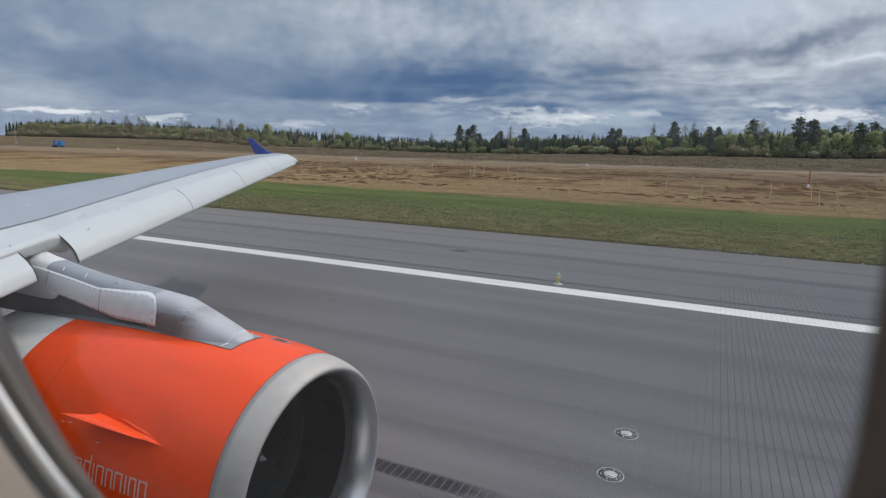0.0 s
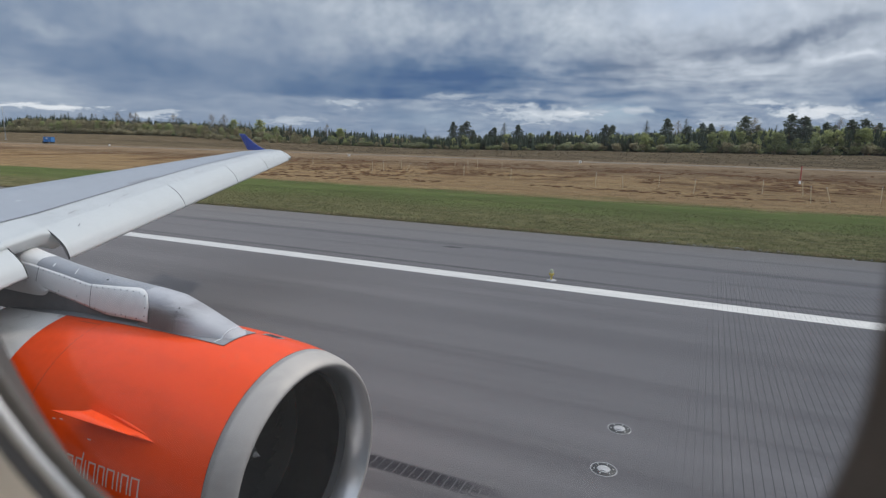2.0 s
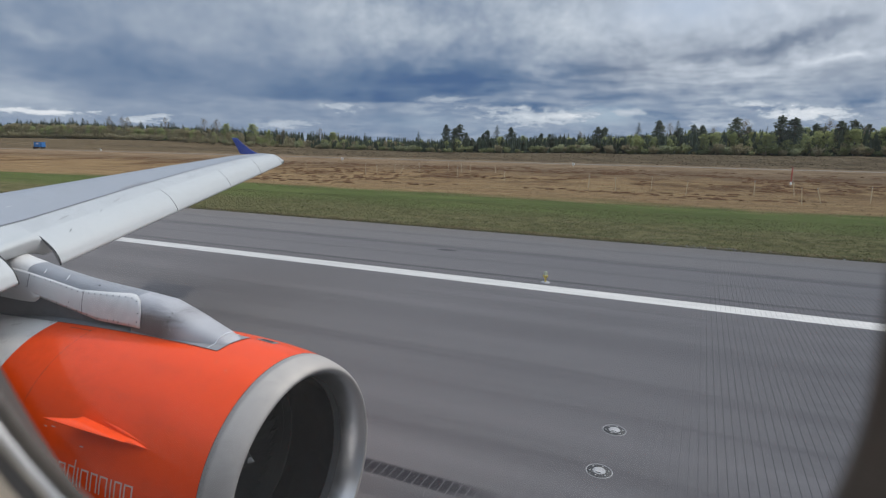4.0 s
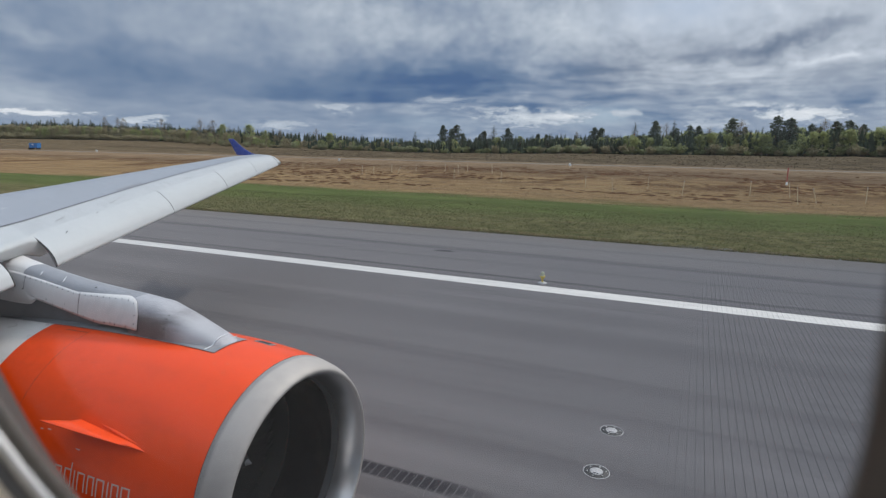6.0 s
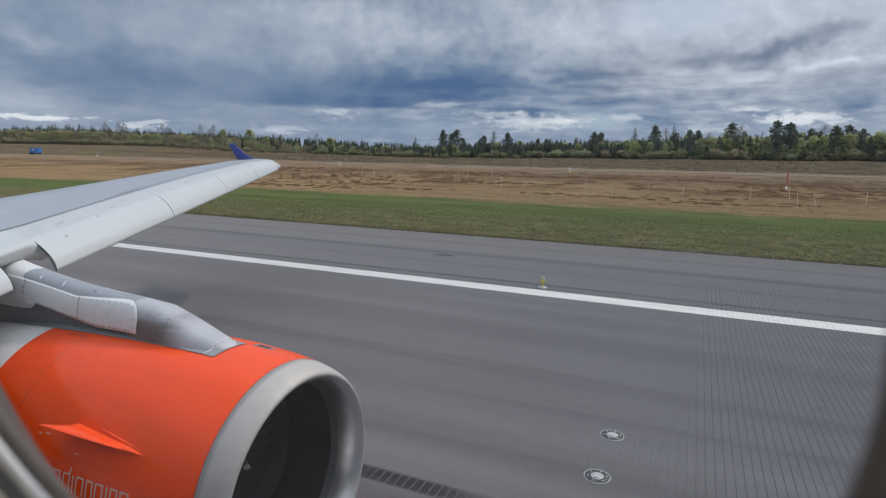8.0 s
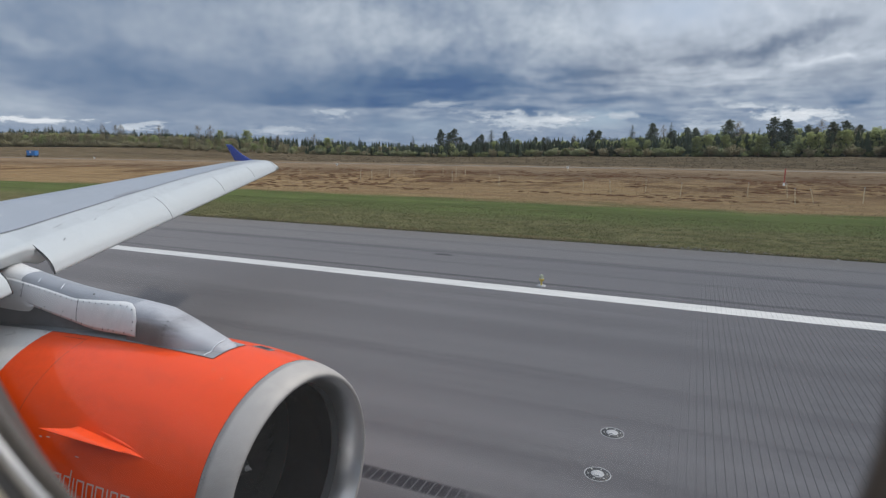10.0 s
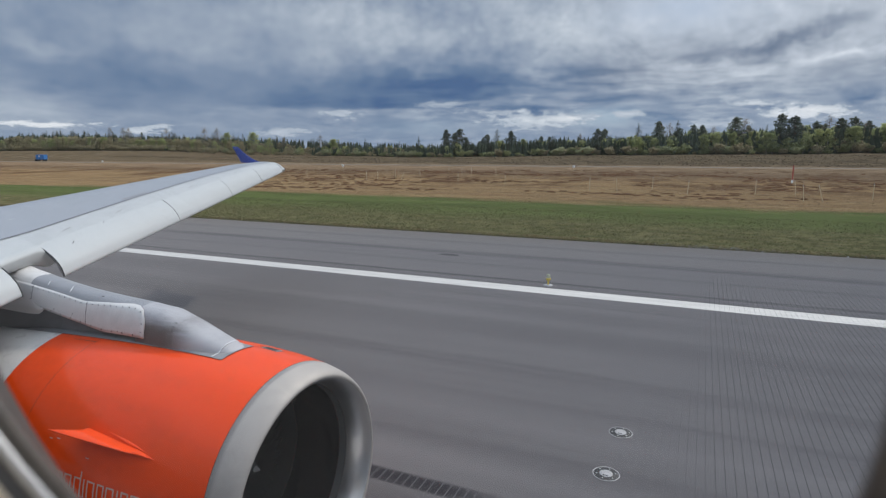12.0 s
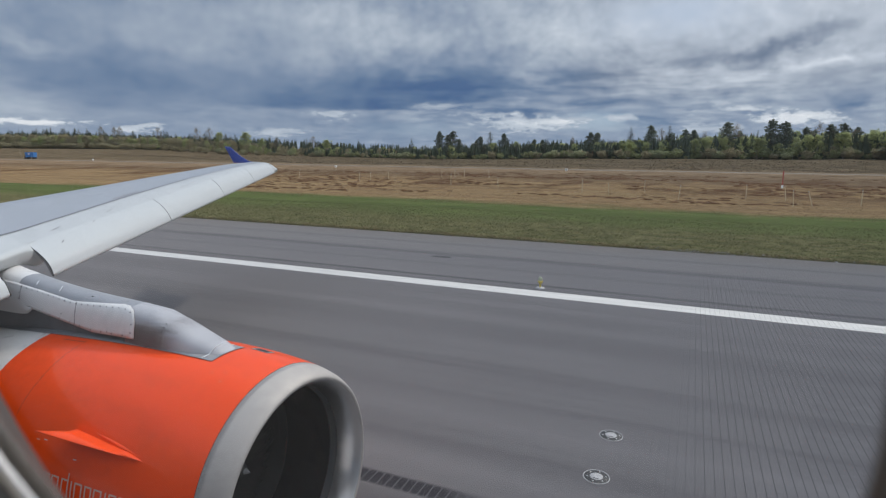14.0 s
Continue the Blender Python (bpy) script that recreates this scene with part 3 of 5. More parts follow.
def part(name, data, mat, parent=None, label=""):
    """One mesh object under a thing or a part. data: a mesh, a bmesh, or (verts, faces)."""
    if isinstance(data, bmesh.types.BMesh):
        me = bpy.data.meshes.new(name)
        data.to_mesh(me)
        data.free()
    elif isinstance(data, tuple):
        me = mesh_of(*data)
    else:
        me = data
    if mat and not me.materials:
        me.materials.append(mat)
    ob = new(name, me)
    if parent:
        ob.parent = parent
    if label:
        tagged(ob, label=label)
    return ob


def thing(name, label, category, group="", at=(0, 0, 0)):
    ob = new(name)
    ob.location = at
    return tagged(ob, label=label, category=category, group=group)


def grid(rows, closed=False, flip=False):
    """Verts and faces of a surface through rows of points."""
    n = len(rows[0])
    verts = [p for r in rows for p in r]
    faces = []
    for i in range(len(rows) - 1):
        for j in range(n if closed else n - 1):
            q = (i * n + j, i * n + (j + 1) % n, (i + 1) * n + (j + 1) % n, (i + 1) * n + j)
            faces.append(q[::-1] if flip else q)
    return verts, faces


def joined(pieces):
    verts, faces = [], []
    for v, q in pieces:
        k = len(verts)
        verts += list(v)
        faces += [tuple(i + k for i in f) for f in q]
    return verts, faces


def block(x0, x1, y0, y1, z0, z1, bevel=0.0):
    bm = bmesh.new()
    bmesh.ops.create_cube(bm, size=1.0)
    for v in bm.verts:
        v.co = Vector((x0 + (v.co.x + 0.5) * (x1 - x0), y0 + (v.co.y + 0.5) * (y1 - y0), z0 + (v.co.z + 0.5) * (z1 - z0)))
    if bevel:
        bmesh.ops.bevel(bm, geom=list(bm.edges), offset=bevel, segments=2, profile=0.5, affect="EDGES")
    return bm


def lathe(profile, sides=24, centre=(0, 0, 0)):
    """Profile of (radius, z) turned about the upright axis."""
    rows = [[(centre[0] + r * math.cos(2 * math.pi * j / sides), centre[1] + r * math.sin(2 * math.pi * j / sides), centre[2] + z) for j in range(sides)] for r, z in profile]
    return grid(rows, closed=True)


def tube(points, radius, sides=8):
    """A round bar through points; radius may be one number or one for each point."""
    rows = []
    for i, p in enumerate(points):
        a, b = Vector(points[max(i - 1, 0)]), Vector(points[min(i + 1, len(points) - 1)])
        d = (b - a).normalized()
        u = d.orthogonal().normalized()
        w = d.cross(u)
        r = radius[i] if isinstance(radius, (list, tuple)) else radius
        rows.append([Vector(p) + r * (math.cos(2 * math.pi * j / sides) * u + math.sin(2 * math.pi * j / sides) * w) for j in range(sides)])
    return grid(rows, closed=True, flip=True)


def table(x, xs, ys):
    return float(np.interp(x, xs, ys))


# ---- ground, runway, road ----
rng = np.random.default_rng(7)


def ground_height(x, y):
    """Level land, a shallow ditch past the verge, rough heath and a low bank before the woods."""
    if y < 27.7:
        return -0.16
    n = noise.noise(Vector((x * 0.05, y * 0.12, 1.7)))
    m = noise.noise(Vector((x * 0.35, y * 0.6, 5.1)))
    rough = table(y, (27.7, 28.2, 46, 60, 120, 135, 150, 240), (0.02, 0.07, 0.07, 0.14, 0.18, 0.06, 0.25, 0.5))
    base = table(y, (27.7, 27.9, 30, 47, 90, 131, 134, 140, 150, 190, 230, 262, 280, 311, 360, 420, 600, 4500), (-0.01, 0.05, 0.06, 0.0, -0.1, -0.15, -0.12, -0.05, 0.2, 0.7, 0.6, 0.7, 1.8, 3.0, 3.0, 2.4, 1.5, 0.0))
    base += table(y, (150, 200), (0, 1)) * table(x, (-150, -80, -34, 26, 54), (-0.25, -0.25, 0.2, 0.5, 0.8)) if y < 270 else 0.0
    return base + rough * (0.7 * n + 0.5 * m)


def make_ground():
    xs = np.concatenate([[-4800, -3000, -1800, -1200], np.arange(-900, -200, 12), np.arange(-200, -60, 3), np.arange(-60, 40, 0.5), np.arange(40, 160, 5), [200, 300, 500, 900, 1600, 3000, 4800]])
    ys = np.concatenate([[-4800, -2500, -1200, -500, -200, -60, -10, 20, 27.4, 27.6, 27.68, 27.72, 27.8], 27.9 + np.cumsum(np.linspace(0.25, 2.6, 90)), np.linspace(165, 420, 45), [480, 600, 900, 1500, 3000, 4800]])
    rows = [[(x, y, ground_height(x, y)) for x in xs] for y in ys]
    ob = part("ground", grid(rows), M["ground"])
    tagged(ob, label="green verge turning to straw-brown heath with dark peat streaks", category="ground", kind="structure")


make_ground()


def grooved(z, depth, ends):
    """Stations along the runway, with the cross grooves sawn every 125 mm where they pass close by."""
    out = [(x, z) for x in ends if x < 0.3]
    for k in range(3, 116):
        c = (k + 0.5) * 0.125
        out += [(c - 0.0045, z), (c - 0.0035, z - depth), (c + 0.0035, z - depth), (c + 0.0045, z)]
    return out + [(x, z) for x in ends if x > 15]


runway = part("runway", (*grid([[(x, y, z) for x, z in grooved(0.0, 0.0025, (-1500, -200, -60, -20, -5, 20, 60, 1500))] for y in (-33, -20, 0, 10, 18, 22, 27.66)]), False), M["asphalt"])
tagged(runway, label="grey cross-grooved asphalt runway with rubber streaks", category="runway", kind="structure")
edge_line = part("edge_line", (*grid([[(x, y, z) for x, z in grooved(0.004, 0.0025, (-1500, -100, -20, 20, 1500))] for y in (17.09, 17.83)]), False), M["line"])
tagged(edge_line, label="solid white painted runway edge line", category="road marking", kind="structure")
far_line = part("edge_line", grid([[(x, y, 0.004) for x in (-1500, 0, 1500)] for y in (-22.0, -21.26)]), M["line"])
tagged(far_line, label="solid white painted runway edge line", category="road marking", kind="structure")
for x0 in (9.5, 159.5):
    for y0, y1 in ((6.73, 8.35), (-12.5, -10.88)):
        m = part("touchdown_marking", grid([[(x, y, 0.004) for x in (x0, x0 + 11, x0 + 22.5)] for y in (y0, y1)]), M["line"])
        tagged(m, label="broad white painted touchdown bar on grooved asphalt", category="road marking", kind="structure", group="touchdown bars")
road = part("road", grid([[(x, y + 0.6 * math.sin(x * 0.01), z) for x in range(-900, 901, 20)] for y, z in ((134.6, -0.35), (135.3, 0.03), (136.5, 0.04), (137.4, -0.3))]), M["road"])
tagged(road, label="pale gravel perimeter road across the heath", category="road", kind="structure")


def blades(name, label, mat, spots, height, width, lean, per=3, category="grass"):
    """Tufts of thin upright blades, all in one sheet of stuff."""
    n = len(spots) * per
    base = np.repeat(np.asarray(spots), per, axis=0) + np.c_[rng.normal(0, 0.05, (n, 2)), np.zeros(n)]
    a = rng.uniform(0, 2 * np.pi, n)
    h = height * rng.uniform(0.5, 1.4, n)
    w = width * rng.uniform(0.6, 1.3, n)
    side = np.c_[np.cos(a), np.sin(a), np.zeros(n)] * w[:, None]
    tip = np.c_[rng.normal(0, lean, n) * h, rng.normal(0, lean, n) * h, h]
    verts = np.stack([base - side, base + side, base + tip], 1).reshape(-1, 3)
    ob = part(name, (verts, [(3 * i, 3 * i + 1, 3 * i + 2) for i in range(n)], False), mat)
    return tagged(ob, label=label, category=category, kind="stuff")


def scatter(n, x0, x1, y0, y1, fall=1.0, widen=0.0):
    """Spots on the ground, thinning with distance; widen: metres of extra width per metre of depth."""
    out = []
    for u, v in rng.uniform(0, 1, (n, 2)):
        y = y0 + (y1 - y0) * v ** fall
        w = widen * (y - y0)
        x = x0 - 3 * w + (x1 - x0 + 4 * w) * u
        out.append((x, y, ground_height(x, y) - 0.01))
    return out


# ---- woods ----
def leaf_cloud(centres, radii, per, size, squash=1.0):
    """Loose leaves or needle sprays about each centre, each one a bent quad of its own."""
    verts, faces = [], []
    for c, r in zip(centres, radii):
        for _ in range(per):
            d = Vector(rng.normal(0, 1, 3))
            d = d.normalized() * r * rng.uniform(0.55, 1.0)
            d.z *= squash
            p = Vector(c) + d
            # leaves turn their faces outwards and to the sky
            n = (d.normalized() * 0.8 + Vector((0, 0, 0.55)) + Vector(rng.normal(0, 0.45, 3))).normalized()
            u = n.orthogonal().normalized()
            turn = rng.uniform(0, 6.28)
            u = u * math.cos(turn) + n.cross(u) * math.sin(turn)
            w = n.cross(u)
            s = size * rng.uniform(0.6, 1.4)
            k = len(verts)
            verts += [p - u * s, p + w * s * 0.6, p + u * s, p - w * s * 0.6 - n * 0.2 * s]
            faces.append((k, k + 1, k + 2, k + 3))
    return verts, faces


def trunk_of(h, r, lean=0.02, sides=7):
    pts = [(lean * h * math.sin(3 * k / 6), lean * h * math.cos(2.3 * k / 6) * 0.6, h * k / 6 - (0.4 if k == 0 else 0)) for k in range(7)]
    return pts, tube(pts, [r * (1 - 0.88 * k / 6) * (1.25 if k == 0 else 1) for k in range(7)], sides)


def spruce_tree(h):
    root = thing("spruce_tree", "dark green pointed spruce at the wood's edge", "tree", "trees of the wood")
    pts, tr = trunk_of(h, 0.012 * h + 0.03, 0.006)
    part("trunk", tr, M["bark"], root)
    verts, faces = [], []
    whorls = int(h * 2.0)
    for i in range(whorls):
        f = i / (whorls - 1)
        z = h * (0.10 + 0.89 * f)
        reach = h * 0.20 * (1 - f) ** 0.75 + 0.16
        for j in range(7):
            a = rng.uniform(0, 2 * math.pi)
            r = reach * rng.uniform(0.55, 1.2)
            d = Vector((math.cos(a), math.sin(a), 0))
            s = Vector((-d.y, d.x, 0))
            droop = r * rng.uniform(0.25, 0.5)
            for g in (0.35, 0.75, 1.0):
                c = d * r * g + Vector((0, 0, z - droop * g * g + rng.normal(0, 0.06)))
                w = (0.30 * r + 0.16) * (1.15 - 0.6 * g) * rng.uniform(0.7, 1.3)
                k = len(verts)
                tip = d * (0.34 * r + 0.12)
                verts += [c - tip * 0.7, c + s * w + Vector((0, 0, -0.3 * w)), c + tip + Vector((0, 0, -0.2 * w)), c - s * w + Vector((0, 0, -0.3 * w))]
                faces.append((k, k + 1, k + 2, k + 3))
    part("crown", (verts, faces, False), M["spruce"], root)
    return root


def pine_tree(h):
    root = thing("pine_tree", "tall dark pine with a ragged open crown", "tree", "trees of the wood")
    pts, tr = trunk_of(h * 0.97, 0.011 * h + 0.05, 0.012)
    part("trunk", tr, M["bark"], root)
    centres, radii = [], []
    limbs = []
    for i in range(46):
        f = 0.26 + 0.72 * i / 45
        a = i * 2.4 + rng.uniform(-0.5, 0.5)
        reach = h * (0.265 * (1.04 - f) ** 0.8 + 0.01) * rng.uniform(0.45, 1.2)
        base = Vector((0.012 * h * math.sin(3 * f), 0, h * f * 0.97))
        end = base + Vector((math.cos(a) * reach, math.sin(a) * reach, reach * rng.uniform(-0.1, 0.35)))
        limbs.append(tube([base, (base + end) / 2 + Vector((0, 0, -0.08)), end], [0.05, 0.035, 0.015], 4))
        for g in (0.45, 0.75, 1.0):
            centres.append(base.lerp(end, g) + Vector(rng.normal(0, 0.18, 3)))
            radii.append((0.020 + 0.026 * (1 - f)) * h * rng.uniform(0.7, 1.3) + 0.12)
    for f in (0.93, 0.96, 0.99):
        centres.append(Vector((0, 0, h * f)))
        radii.append(0.28)
    tagged(part("limbs", joined(limbs), M["bark"], root), kind="stuff")
    part("crown", (*leaf_cloud(centres, radii, 15, 0.25, 0.85), False), M["pine"], root)
    return root


def leafy_tree(h, mat, label, name, density, size):
    root = thing(name, label, "tree", "trees of the wood")
    pts, tr = trunk_of(h * 0.95, 0.007 * h + 0.03, 0.02)
    part("trunk", tr, M["birch_bark" if name == "birch_tree" else "bark"], root)
    centres, radii, limbs = [], [], []
    for i in range(36):
        f = 0.08 + 0.88 * i / 35
        a = i * 2.4 + rng.uniform(-0.4, 0.4)
        reach = h * 0.17 * math.sin(math.pi * min(1, 0.30 + 0.70 * f)) ** 0.8 * rng.uniform(0.5, 1.2) + 0.12
        base = Vector((0.02 * h * math.sin(3 * f), 0, h * f * 0.86))
        end = base + Vector((math.cos(a) * reach, math.sin(a) * reach, reach * rng.uniform(0.8, 1.7)))
        limbs.append(tube([base, (base + end) / 2 + Vector((0, 0, -0.05)), end], [0.03, 0.02, 0.008], 4))
        for g in (0.45, 0.75, 1.0):
            centres.append(base.lerp(end, g) + Vector(rng.normal(0, 0.2, 3)))
            radii.append(0.034 * h * rng.uniform(0.6, 1.5) + 0.1)
    tagged(part("limbs", joined(limbs), M["bark"], root), kind="stuff")
    part("crown", (*leaf_cloud(centres, radii, density, size, 1.35), False), mat, root)
    return root


def bush(h, mat, label):
    root = thing("bush", label, "bush", "bushes before the wood")
    centres, radii, stems = [], [], []
    for i in range(14):
        a, r = rng.uniform(0, 2 * math.pi), h * 0.55 * math.sqrt(rng.uniform(0, 1))
        top = Vector((math.cos(a) * r, math.sin(a) * r, h * (0.95 - 0.8 * (r / h) ** 2) * rng.uniform(0.7, 1.0)))
        stems.append(tube([(0.1 * math.cos(a), 0.1 * math.sin(a), -0.3), top * 0.55, top], [0.04, 0.025, 0.008], 4))
        for g in (0.45, 0.72, 0.98):
            centres.append(top * g)
            radii.append(h * 0.17 * rng.uniform(0.7, 1.2))
    tagged(part("stems", joined(stems), M["bark"], root), kind="stuff")
    part("crown", (*leaf_cloud(centres, radii, 20, 0.05 * h + 0.05, 0.8), False), mat, root)
    return root


def wood_front(x):
    return table(x, (-900, -480, -300, -112, -50, 20, 120, 400), (460, 352, 285, 226, 246, 256, 250, 235))


KINDS = {}
for k in range(4):
    KINDS.setdefault("spruce", []).append((spruce_tree(12.0 + k), 12.0 + k))
    KINDS.setdefault("pine", []).append((pine_tree(12.0 + k), 12.0 + k))
    KINDS.setdefault("birch", []).append((leafy_tree(8.5 + k, M["birch"], "young birch in pale yellow-green spring leaf", "birch_tree", 20, 0.17), 8.5 + k))
    KINDS.setdefault("aspen", []).append((leafy_tree(11.0 + k, M["bare"], "grey-brown budding tree, nearly bare", "aspen_tree", 7, 0.13), 11.0 + k))
    KINDS.setdefault("willow", []).append((bush(3.0 + 0.5 * k, M["willow"], "rounded pale green willow bush"), 3.0 + 0.5 * k))
    KINDS.setdefault("thicket", []).append((bush(3.6 + 0.5 * k, M["olive"], "low olive-green thicket bush at the wood's edge"), 3.6 + 0.5 * k))
    KINDS.setdefault("brush", []).append((bush(3.4 + 0.5 * k, M["brush"], "brown leafless brush at the wood's edge"), 3.4 + 0.5 * k))
    KINDS.setdefault("alder", []).append((leafy_tree(8.0 + k, M["brush"], "slender brown-olive budding alder", "alder_tree", 14, 0.16), 8.0 + k))
    KINDS.setdefault("sapling", []).append((spruce_tree(4.5 + 0.7 * k), 4.5 + 0.7 * k))
USED = set()


def plant(kind, x, y, h):
    ob, own = KINDS[kind][int(rng.integers(4))]
    s = h / own
    m = Matrix.Translation((x, y, ground_height(x, y) - 0.05)) @ Matrix.Rotation(rng.uniform(0, 6.28), 4, "Z")
    wide = s * rng.uniform(0.9, 1.25) * (1.45 if kind == "pine" else 1.3 if kind in ("birch", "alder") else 1.12)
    if ob not in USED:
        USED.add(ob)
        t = ob
        t.matrix_basis = m
    else:
        t = copy_thing(ob, m)
    t.scale = (wide, wide, s)
    return t


def canopy(x):
    """Height of the wood's edge."""
    return table(x, (-760, -632, -494, -369, -282, -220, -171, -132, -102, -79, -34, -24, -13, 7, 54), (20.5, 18.2, 14.4, 11.0, 8.8, 6.2, 5.0, 4.6, 6.0, 7.2, 7.6, 8.6, 9.0, 9.8, 10.6))


def plant_wood():
    # the tall trees that stand out against the sky
    for x, h in zip((-162, -140.3, -131.7, -123.5, -115.1, -112, -108, -104.5, -97.1, -94.9, -90.2, -82.4, -64.2, -59, -43.2, -40.3, -26.1, -18, -10.6, -4.5, -1.1, 11, 26.5, 31.2, 46, 50.1),
                    (9.2, 7.6, 9.6, 6.8, 12.7, 11, 13, 9, 8.4, 10, 12.5, 11.4, 8.3, 6.6, 11.3, 11.3, 13.5, 14, 14.1, 12.2, 11.7, 14.8, 15.4, 14.6, 13, 13.4)):
        plant("pine" if x > -135 and rng.uniform() < 0.85 else "spruce", x, 260 + rng.uniform(-1, 4), h)
    for x, h in zip((-188.7, -50.7, -13.7, 2.8, 14.1, 42.5, 53.3), (12, 10.6, 14, 12.5, 15.4, 15.4, 12.4)):
        plant("aspen", x, 261 + rng.uniform(-2, 2), h)
    for x, h in zip((-510, -483, -470, -388.5, -321.6, -303, -227), (24, 22.6, 22.2, 19.8, 17.8, 17.4, 10.5)):
        plant("aspen", x, wood_front(x) + 14, h)
    for x, h in zip((-257, -287, -239, -346, -180), (13.4, 13.4, 9.8, 10.6, 9.6)):
        plant("birch", x, wood_front(x) + 12, h)
    # edge of the wood: olive birches, with young spruces where it is low
    for x in np.arange(-185, 70, 1.6):
        f, top = wood_front(x), canopy(x)
        leafy = table(x, (-185, -120, -100, -38, -28), (0.75, 0.55, 0.12, 0.2, 0.9))
        k = "birch" if rng.uniform() < leafy else "sapling"
        if k == "birch" and x < -110 and rng.uniform() < 0.6:
            k = "alder"
        plant(k, x + rng.normal(0, 0.6), f + rng.uniform(0, 7), top * rng.uniform(0.66, 1.06))
        k = "birch" if rng.uniform() < 0.6 * leafy else ("spruce" if rng.uniform() < 0.7 else "pine")
        plant(k, x + rng.normal(0, 0.8), f + rng.uniform(8, 22), top * rng.uniform(0.75, 1.22))
    # paler woods that run away behind the wing
    x = -185.0
    while x > -800:
        f, top = wood_front(x), canopy(x)
        plant("alder" if rng.uniform() < 0.7 else "birch", x + rng.normal(0, 1), f + rng.uniform(0, 12), top * rng.uniform(0.55, 0.95))
        if rng.uniform() < 0.7:
            plant("alder", x + rng.normal(0, 2), f + rng.uniform(4, 20), top * rng.uniform(0.75, 1.0))
        if rng.uniform() < 0.75:
            plant("spruce", x + rng.normal(0, 2), f + rng.uniform(18, 40), top * rng.uniform(0.85, 1.30) + 0.4)
        if rng.uniform() < 0.5:
            plant("brush", x + rng.normal(0, 2), f - rng.uniform(0, 8), top * rng.uniform(0.25, 0.45))
        x -= table(x, (-800, -300, -185), (4.6, 3.0, 2.0))
    # rounded willows and low thicket in front
    for x in (-122, -118, -114, -57, -54.5, -47, -44, -150, -172, -196, -240, -284, -268, -14, 8, 31):
        plant("willow", x, wood_front(x) - rng.uniform(2, 5), rng.uniform(2.8, 4.2))
    for x in np.arange(-185, 70, 1.9):
        k = "brush" if rng.uniform() < table(x, (-185, -120, -60, 30), (0.75, 0.3, 0.25, 0.4)) else "thicket"
        plant(k, x + rng.normal(0, 1), wood_front(x) - rng.uniform(-1, 4), rng.uniform(0.8, 0.25 + 0.42 * canopy(x) + 0.6))
    # dense spruce stand ahead
    for x in np.arange(62, 130, 6.0):
        plant("spruce", x, wood_front(x) - rng.uniform(10, 22), rng.uniform(14, 18))
        plant("spruce", x + 1.5, wood_front(x) - rng.uniform(0, 10), rng.uniform(14, 18))
    for group in KINDS.values():
        for ob, own in group:
            if ob not in USED:
                plant_spare = Matrix.Translation((170 + 4 * len(USED), 262, 0))
                ob.matrix_basis = plant_spare
                USED.add(ob)


plant_wood()


def backing_wood():
    """The depth of the wood behind its edge: many small dark spires."""
    verts, faces = [], []
    for i in range(3900):
        x = rng.uniform(-900, 200) if i < 2400 else rng.uniform(-190, 66)
        f = wood_front(x)
        y = f + rng.uniform(14, 90) if i < 2400 else f + rng.uniform(2, 14)
        h = (canopy(x) - 0.3) * (rng.uniform(0.70, 1.08) if i < 2400 else rng.uniform(0.55, 1.0))
        r = h * (0.17 if i < 2400 else 0.27)
        z = ground_height(x, y)
        for lo, hi, w in ((0.02, 0.45, 1.0), (0.3, 0.75, 0.75), (0.6, 1.0, 0.45)):
            k = len(verts)
            a = rng.uniform(0, 6)
            n = 5
            verts += [(x + r * w * math.cos(a + 6.283 * j / n) * rng.uniform(0.7, 1.3), y + r * w * math.sin(a + 6.283 * j / n), z + h * lo + rng.normal(0, 0.03 * h)) for j in range(n)]
            verts.append((x + rng.normal(0, 0.05), y, z + h * hi))
            faces += [(k + j, k + (j + 1) % n, k + n) for j in range(n)]
    ob = part("wood_interior", (verts, faces, False), M["spruce"])
    tagged(ob, label="dark depth of the spruce wood behind its edge", category="woods", kind="stuff")


backing_wood()
blades("verge_grass", "short mixed green and withered grass beside the runway", M["grass"], scatter(27000, -46, 14, 27.62, 41.0, 1.25, 0.12), 0.06, 0.02, 1.2)
blades("edge_grass", "ragged withered grass overhanging the asphalt edge", M["straw"], scatter(2600, -60, 14, 27.6, 28.3, 1.0), 0.07, 0.013, 0.8)
blades("heath_grass", "dry straw-brown grass on the heath", M["straw"], scatter(18000, -40, 16, 45, 132, 1.0, 0.45), 0.07, 0.03, 1.4)
blades("bank_scrub", "low grey-brown scrub on the bank", M["heather"], scatter(9000, -110, 30, 142, 235, 1.0, 0.9), 0.22, 0.09, 1.2, category="scrub")


